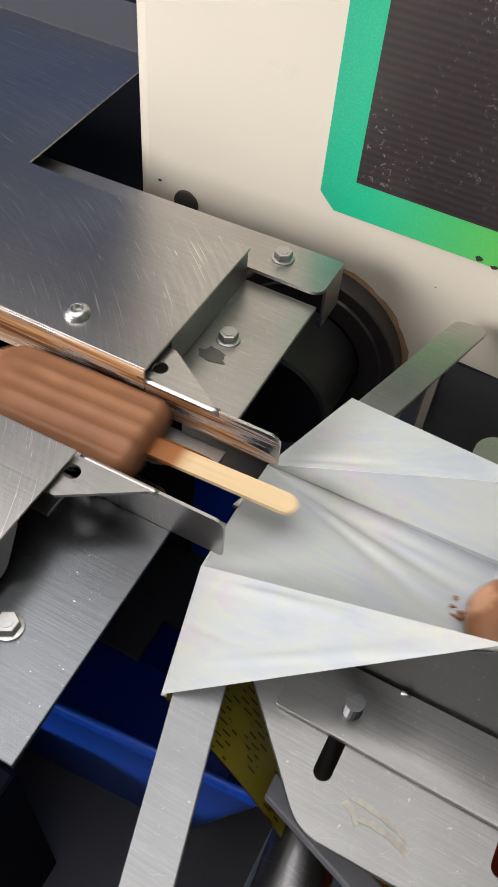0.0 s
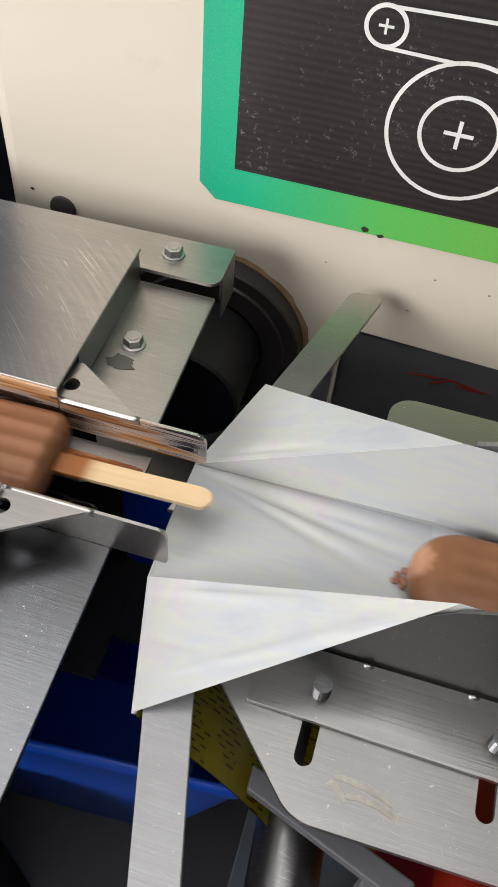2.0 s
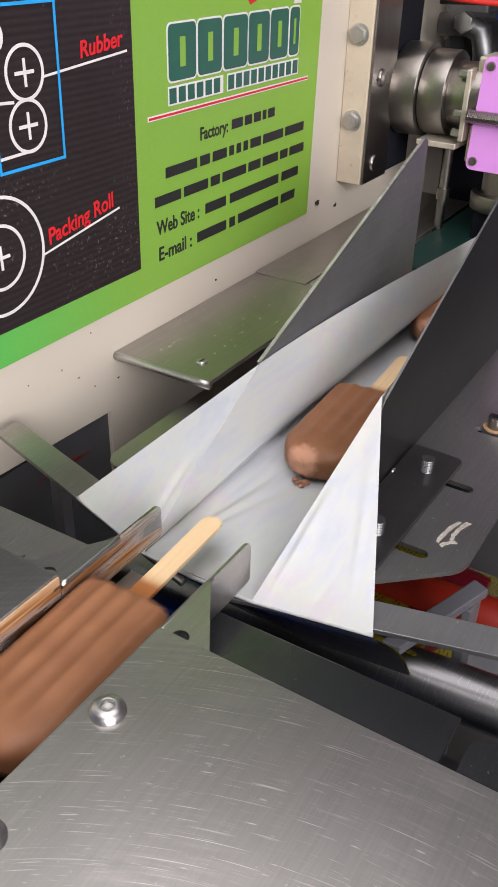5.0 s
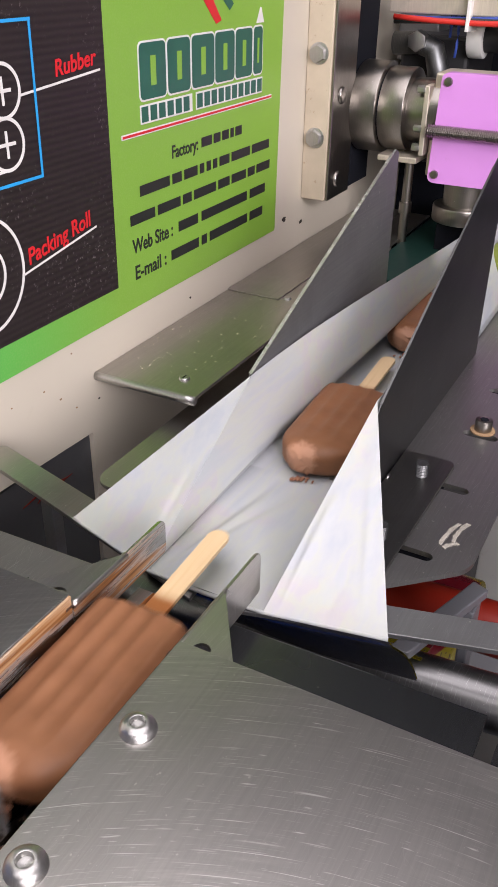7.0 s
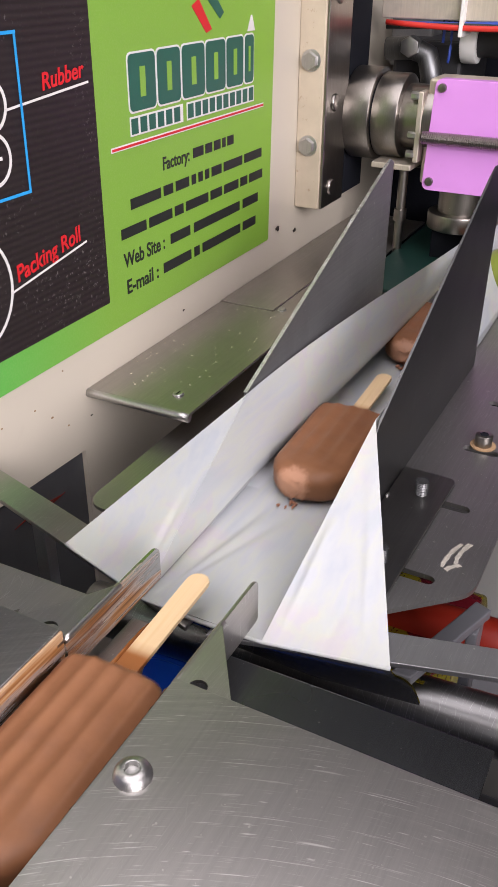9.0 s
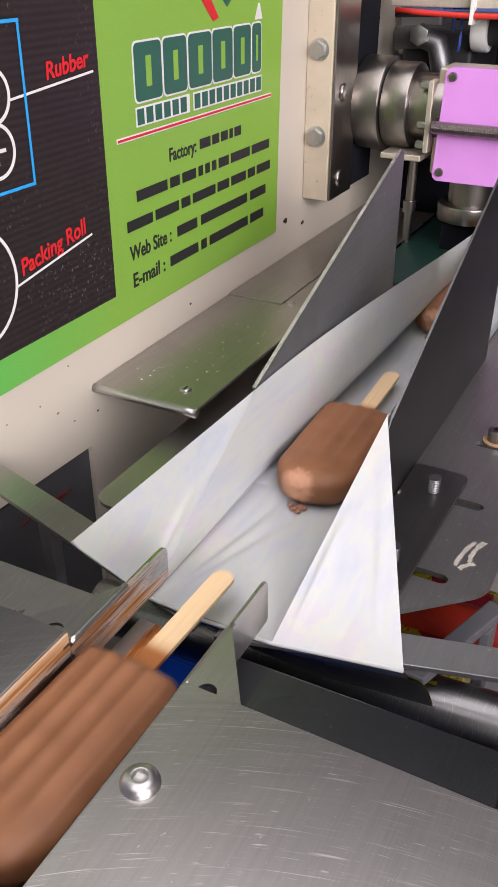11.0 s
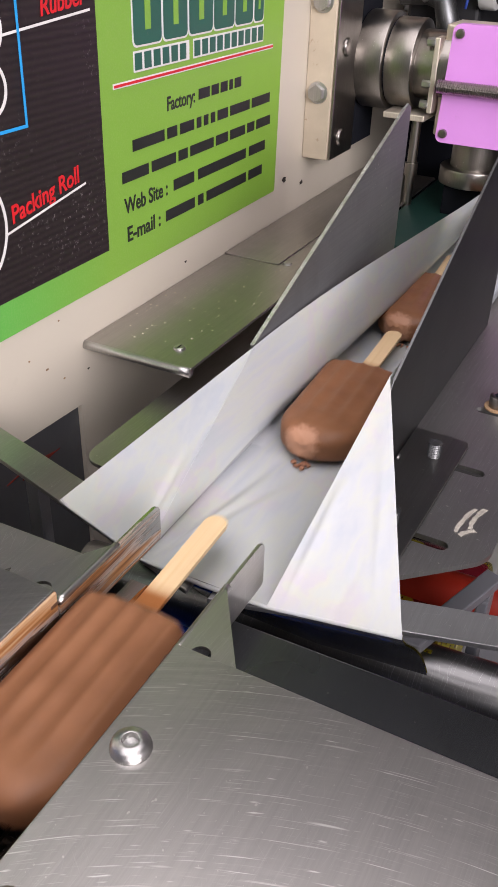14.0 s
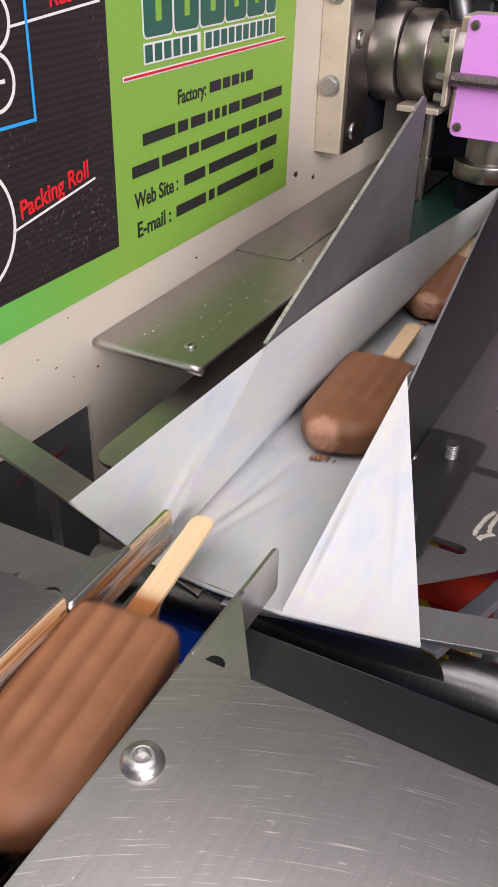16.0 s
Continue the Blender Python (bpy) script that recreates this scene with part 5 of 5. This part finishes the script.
# ---- below the table ----
def bin_box():
    t = thing("storage_bin", "deep blue plastic bin standing under the film", "bin")
    base = rounded([(-0.225, 0.175), (-0.045, 0.185), (-0.045, 0.285), (-0.225, 0.285)], 0.022, 6)
    lip = rounded([(-0.25, 0.1275), (0.0125, 0.1482), (0.0125, 0.300), (-0.25, 0.300)], 0.022, 6)
    bm = bmesh.new()

    def grown(pts, d):
        c = Vector((sum(p[0] for p in pts) / len(pts), sum(p[1] for p in pts) / len(pts)))
        return [tuple(Vector(p) + (Vector(p) - c).normalized() * d) for p in pts]

    rings = []
    for pts, z in ((base, 0.50), (lip, 0.772), (grown(lip, 0.003), 0.774), (grown(lip, 0.0035), 0.781), (grown(lip, 0.001), 0.784), (grown(lip, -0.002), 0.781), (grown(base, -0.003), 0.506)):
        rings.append([bm.verts.new((p[0], p[1], z)) for p in pts])
    n = len(rings[0])
    for p, q in zip(rings, rings[1:]):
        for k in range(n):
            bm.faces.new((p[k], p[(k + 1) % n], q[(k + 1) % n], q[k]))
    bm.faces.new(rings[0])
    bm.faces.new(rings[-1])
    shell = smooth_sides(part("shell", bm, BLUE, t), 0.9)
    ring = tube([(p[0], p[1], 0.7835) for p in lip + lip[:2]], 0.0019, 8)
    part("rim", ring, BLUE, t, "rolled blue rim", smooth=True)
    s = thing("bin_stand", "low grey steel stand under the bin", "stand")
    part("top", box(-0.27, 0.03, 0.09, 0.30, 0.485, 0.4998, 0.002), STRUT, s)
    for x in (-0.22, -0.06):
        for y in (0.175, 0.255):
            part("leg", box(x, x + 0.03, y, y + 0.03, 0.1602, 0.4848, 0.001), STRUT, s)


def under_rollers():
    t = thing("film_roller", "satin polished steel film roller", "roller")
    smooth_sides(part("drum", rod((0.012, 0.33, 0.804), (0.0350, 0.052, 0.804), 0.0155, seg=40, bevel=0.001), SHAFT, t))
    smooth_sides(part("axle", rod((0.0351, 0.0515, 0.804), (0.0440, -0.075, 0.804), 0.009, seg=20), PHOSPHATE, t))
    u = thing("film_roll", "roll of printed yellow and maroon wrapper film", "film roll")
    smooth_sides(part("roll", rod((0.170, 0.300, 0.690), (0.170, 0.130, 0.690), 0.065, seg=56, bevel=0.002), PRINTED, u))
    smooth_sides(part("core", rod((0.170, 0.32, 0.690), (0.170, -0.02, 0.690), 0.028, seg=32, bevel=0.001), STRUT, u))
    part("bearer", box(0.15, 0.19, -0.045, -0.021, 0.0, 0.725, 0.002), GREYBOARD, u)
    part("unwound_web", prism([(0.026, 0.8212), (0.168, 0.7562), (0.168, 0.7556), (0.026, 0.8206)], 0.130, 0.300, "y", 0), PRINTED, u, "printed film running from roll to roller")
    r = thing("red_drum", "glossy orange-red plastic drum below the table", "drum")
    smooth_sides(part("shell", rod((0.108, 0.20, 0.785), (0.116, -0.06, 0.785), 0.017, seg=36, bevel=0.003), RED, r))
    part("bracket", box(0.10, 0.13, -0.075, -0.0605, 0.0, 0.80, 0.001), GREYBOARD, r)
    g = thing("machine_strut", "grey painted strut below the table", "strut")
    part("bar", prism([(0.006, 0.1430), (0.078, 0.1185), (0.074, 0.1090), (0.006, 0.1325)], 0.836, 0.842, "z", 0.001), STRUT, g)
    part("leg", box(0.058, 0.076, 0.112, 0.118, 0.0, 0.8358, 0.001), STRUT, g)
    w = thing("roller_bracket", "grey painted flat bracket under the film roller", "bracket")
    part("bar", box(-0.10, 0.060, 0.025, 0.035, 0.786, 0.7905, 0.001), BRACKET, w)
    part("post", box(0.052, 0.060, 0.0252, 0.0348, 0.0, 0.7858, 0.001), BRACKET, w)
    f = thing("frame_side", "grey steel side frame with a black motor", "machine frame")
    part("side", box(-0.05, 0.45, -0.10, -0.085, 0.0, 0.70, 0.002), GREYBOARD, f)
    k = thing("drive_motor", "black cylindrical motor below the infeed", "motor")
    smooth_sides(part("body", rod((0.052, 0.124, 0.700), (0.053, 0.066, 0.700), 0.0175, seg=28, bevel=0.002), BLACK, k))
    smooth_sides(part("cap", rod((0.0532, 0.0655, 0.700), (0.0535, 0.050, 0.700), 0.012, seg=24, bevel=0.001), STEEL_DARK, k))
    part("mount", box(0.040, 0.065, 0.080, 0.110, 0.6552, 0.684, 0.001), STRUT, k)
    p = thing("base_plate", "blue-grey enamelled machine bed below the rollers", "plate")
    part("plate", box(0.006, 0.095, -0.084, 0.330, 0.650, 0.655, 0.001), paint("blue_grey_enamel", (0.045, 0.055, 0.068), 0.4), p)
    part("foot", box(0.03, 0.09, -0.04, 0.05, 0.0, 0.6498, 0.002), GREYBOARD, p)


bin_box()
under_rollers()


# ---- chocolate bars and pushers ----
def bar_section(wide, high, e=3.4, top=41, low=19):
    """Outline of the bar across its run, evenly spaced over the top: a flat-topped rounded box."""
    pts = []
    for n, sign in ((top, 1), (low, -1)):
        for k in range(n):
            a = math.pi * (k + 0.5) / n
            v = math.cos(a) * (1.0 - 0.06 * abs(math.sin(2 * a)))
            y = wide * sign * v
            pts.append((y, sign * high * max(0.0, 1 - abs(v) ** e) ** (1 / e)))
    return pts


def bar_mesh(seed):
    """The coated bar: round tail at x = 0, squared head with round corners; five soft ridges on top that fade towards the tail."""
    L, W, H = 0.0885, 0.0222, 0.0195
    bm = bmesh.new()
    ns = 64
    rings = []
    for i in range(ns + 1):
        u = 0.5 - 0.5 * math.cos(math.pi * i / ns)
        x = L * u
        tail, head = min(1.0, x / 0.0235), min(1.0, (L - x) / 0.0085)
        wt = (1 - (1 - tail) ** 2.15) ** (1 / 2.15)
        wh = math.sqrt(max(0.0, 1 - (1 - head) ** 2.3))
        fw = min(0.12 + 0.88 * wt, 0.62 + 0.38 * wh)
        th, hh = min(1.0, x / 0.012), min(1.0, (L - x) / 0.0055)
        fh = math.sqrt(max(0.0, 1 - (1 - th) ** 2)) * math.sqrt(max(0.0, 1 - (1 - hh) ** 2))
        fh = 0.24 + 0.76 * fh
        dead = 0.02 if i in (0, ns) else 1.0
        rib = 0.00095 * min(1.0, max(0.0, (x - 0.012) / 0.024)) ** 0.8 * min(1.0, 0.35 + (L - x) / 0.010)
        ring = []
        for y, z in bar_section(W * fw * dead, H / 2 * fh * dead):
            wave = 0.55 * math.cos(2 * math.pi * y / 0.0088) + 0.12 * math.cos(4 * math.pi * y / 0.0088)
            if z > 0.15 * H / 2 * fh:
                z += rib * fh * dead * wave * min(1, max(0.0, (W * fw - abs(y)) / 0.005))
            dx = 0.00028 * wave * max(0.0, 1 - (L - x) / 0.004) if x > L - 0.004 else 0.0
            n = noise.noise(Vector((x * 90 + seed * 9, y * 90, z * 90))) * 0.00025
            broken = max(0.0, 1 - ((x - 0.001) / 0.0075) ** 2) * max(0.0, 1 - ((y - 0.004) / 0.011) ** 2)
            n += broken * (0.0013 * noise.noise(Vector((x * 420 + seed * 31, y * 420, z * 420))) - 0.0007)
            ring.append(bm.verts.new((x + dx + (n if x < 0.01 else 0), y, H / 2 + z + n)))
        rings.append(ring)
    nr = len(rings[0])
    for a, b in zip(rings, rings[1:]):
        for k in range(nr):
            bm.faces.new((a[k], a[(k + 1) % nr], b[(k + 1) % nr], b[k]))
    bm.faces.new(rings[0])
    bm.faces.new(rings[-1])
    return bm


def stick_mesh():
    bm = bmesh.new()
    out = [(-0.010, -0.0050)] + [(0.0625 + 0.0050 * math.sin(a), -0.0050 * math.cos(a)) for a in [math.pi * k / 12 for k in range(13)]] + [(-0.010, 0.0050)]
    return prism(out, -0.0011, 0.0011, "z", 0.0004, bm)


def crumb_mesh(seed):
    bm = bmesh.new()
    rnd = random.Random(seed)
    for k in range(rnd.randint(9, 15)):
        r = rnd.uniform(0.0006, 0.0018)
        bmesh.ops.create_icosphere(bm, subdivisions=1, radius=r, matrix=Matrix.Translation((-rnd.uniform(-0.001, 0.0055), 0.003 + rnd.gauss(0, 0.0026), r * 0.6)) @ Matrix.Diagonal((rnd.uniform(0.8, 1.5), rnd.uniform(0.7, 1.3), 0.7, 1)))
    for v in bm.verts:
        v.co += Vector((1, 1, 1)) * 0.0004 * noise.noise(v.co * 900)
    return bm


CRUMB = paint("broken_chocolate", (0.33, 0.15, 0.085), 0.7, 0.25, 300.0, (0.1, 0.04, 0.02), 0.5, 0.3)
START = ((-2.0, 0.285), (-1.0, 0.285), (0.0, 0.29), (1.06, 0.31), (2.05, 0.295), (3.0, 0.285), (4.02, 0.285), (5.0, 0.285), (5.97, 0.285), (7.0, 0.285),
         (8.015, 0.285), (9.05, 0.285), (10.035, 0.285), (11.03, 0.285), (11.95, 0.285), (13.01, 0.285), (14.01, 0.285), (14.955, 0.285), (16.01, 0.285), (17.0, 0.285))


def chocolate_bars():
    kinds = []
    for s in range(3):
        t = thing("ice_cream_bar", "milk-chocolate coated ice-cream bar on a wooden stick", "ice cream", "ice cream bars")
        part("coating", bar_mesh(s), CHOC, t, "ribbed milk-chocolate coating", smooth=True)
        st = part("stick", stick_mesh(), WOOD, t, "pale birch stick soaked brown at its base")
        st.location = (0.0885, 0.0005, 0.0088)
        c = part("crumb", crumb_mesh(40 + s), CRUMB, t, "broken chocolate crumbs at the tail")
        kinds.append(t)
    out = list(kinds)
    for i in range(3, len(START)):
        out.append(copy_thing(kinds[i % 3], Matrix.Identity(4)))
    return out


def pushers():
    t = thing("chain_pusher", "steel pusher lug smeared with chocolate on the drive chain", "pusher", "chain pushers")
    part("blade", prism(rounded([(0.2110, 0.0), (0.2235, 0.0), (0.2230, 0.0205), (0.2118, 0.0225)], [0, 0, 0.002, 0.002], 3), -0.0020, -0.0006, "x", 0.0003), LUG, t, "bent steel blade streaked with chocolate")
    part("foot", box(-0.014, -0.0008, 0.2112, 0.2215, -0.002, 0.0002, 0.0003), GREASY, t)
    part("carrier_arm", tube([(-0.0025, 0.2150, 0.0010), (-0.0075, 0.2135, 0.0065), (-0.0120, 0.2110, 0.0085), (-0.0170, 0.2095, 0.0087), (-0.0260, 0.2085, 0.0078), (-0.0360, 0.2078, 0.0052), (-0.0470, 0.2072, 0.0005)], 0.0013, 10), GREASY, t, "bent wire arm of the lug", smooth=True)
    bm = bmesh.new()
    bmesh.ops.create_icosphere(bm, subdivisions=4, radius=1.0, matrix=Matrix.Translation((-0.0022, 0.2198, 0.0085)) @ Matrix.Diagonal((0.0013, 0.0036, 0.0062, 1)))
    for v in bm.verts:
        k = noise.noise(v.co * 330) + 0.6 * noise.noise(v.co * 900)
        v.co += Vector((-0.0009 * max(0.0, k), 0.0013 * k, 0.0016 * noise.noise(v.co * 420 + Vector((3, 1, 2)))))
    bmesh.ops.create_icosphere(bm, subdivisions=3, radius=1.0, matrix=Matrix.Translation((-0.0002, 0.2168, 0.0095)) @ Matrix.Diagonal((0.0007, 0.0066, 0.0095, 1)))
    part("smear", bm, CRUMB, t, "clots of broken chocolate")
    return [t] + [copy_thing(t, Matrix.Identity(4)) for _ in START[1:]]


BARS = chocolate_bars()
PUSHERS = pushers()
BARLEN = 0.1550

# bars that lie a little aside or askew on the slide: start, shift, turn
SKEWED = {16.01: (-0.0010, 6.7), 4.02: (-0.0045, 2.6), 11.03: (0.0040, -1.5)}


def tip_at(s, v):
    """How far the stick's tip has come, s seconds after it passes the guides' mouth at v metres a second."""
    if s <= 0.30:
        return -0.03 + v * s
    a, d = -0.03 + v * 0.30, s - 0.30
    return a + 0.191 * d + (v - 0.191) * 0.15 * (1 - math.exp(-d / 0.15))


def motions():
    rnd = random.Random(17)
    for bar, pusher, (t0, v) in zip(BARS, PUSHERS, START):
        dy, turn = rnd.uniform(-0.0006, 0.0006), rnd.uniform(1.4, 2.2)
        if t0 in SKEWED:
            dy, turn = SKEWED[t0]
        times = sorted({0.0, 16.0} | {round(t0 + k * 0.1, 3) for k in range(-6, 16) if 0 < t0 + k * 0.1 < 16})
        rows = []
        for t in times:
            tip = tip_at(t - t0, v)
            fall = min(1.0, max(0.0, (tip - 0.050) / 0.045))
            z = 0.8998 + (BED + 0.0006 - 0.8998) * fall
            pitch = 2.6 * math.sin(math.pi * fall)
            # the trough bears gently towards the housing
            run = min(0.30, max(0.0, tip - BARLEN))
            rows.append((t, pose(tip - BARLEN, 0.2128 + dy + 0.10 * run * run, z, 0, pitch, turn + math.degrees(0.20 * run))))
        walk(bar, rows)
        # the lug follows the tail to the end of the chain, sinks and runs back below
        rows = []
        for t in times:
            tail = tip_at(t - t0, v) - BARLEN - 0.0012
            if tail <= -0.054:
                rows.append((t, pose(tail, 0, 0.8895)))
            else:
                d = (tail + 0.054) / 0.19
                sink = min(1.0, d / 0.35)
                rows.append((t, pose(-0.054 - v * max(0.0, d - 0.35), 0, 0.8895 - 0.072 * sink * sink * (3 - 2 * sink))))
        walk(pusher, rows)


motions()
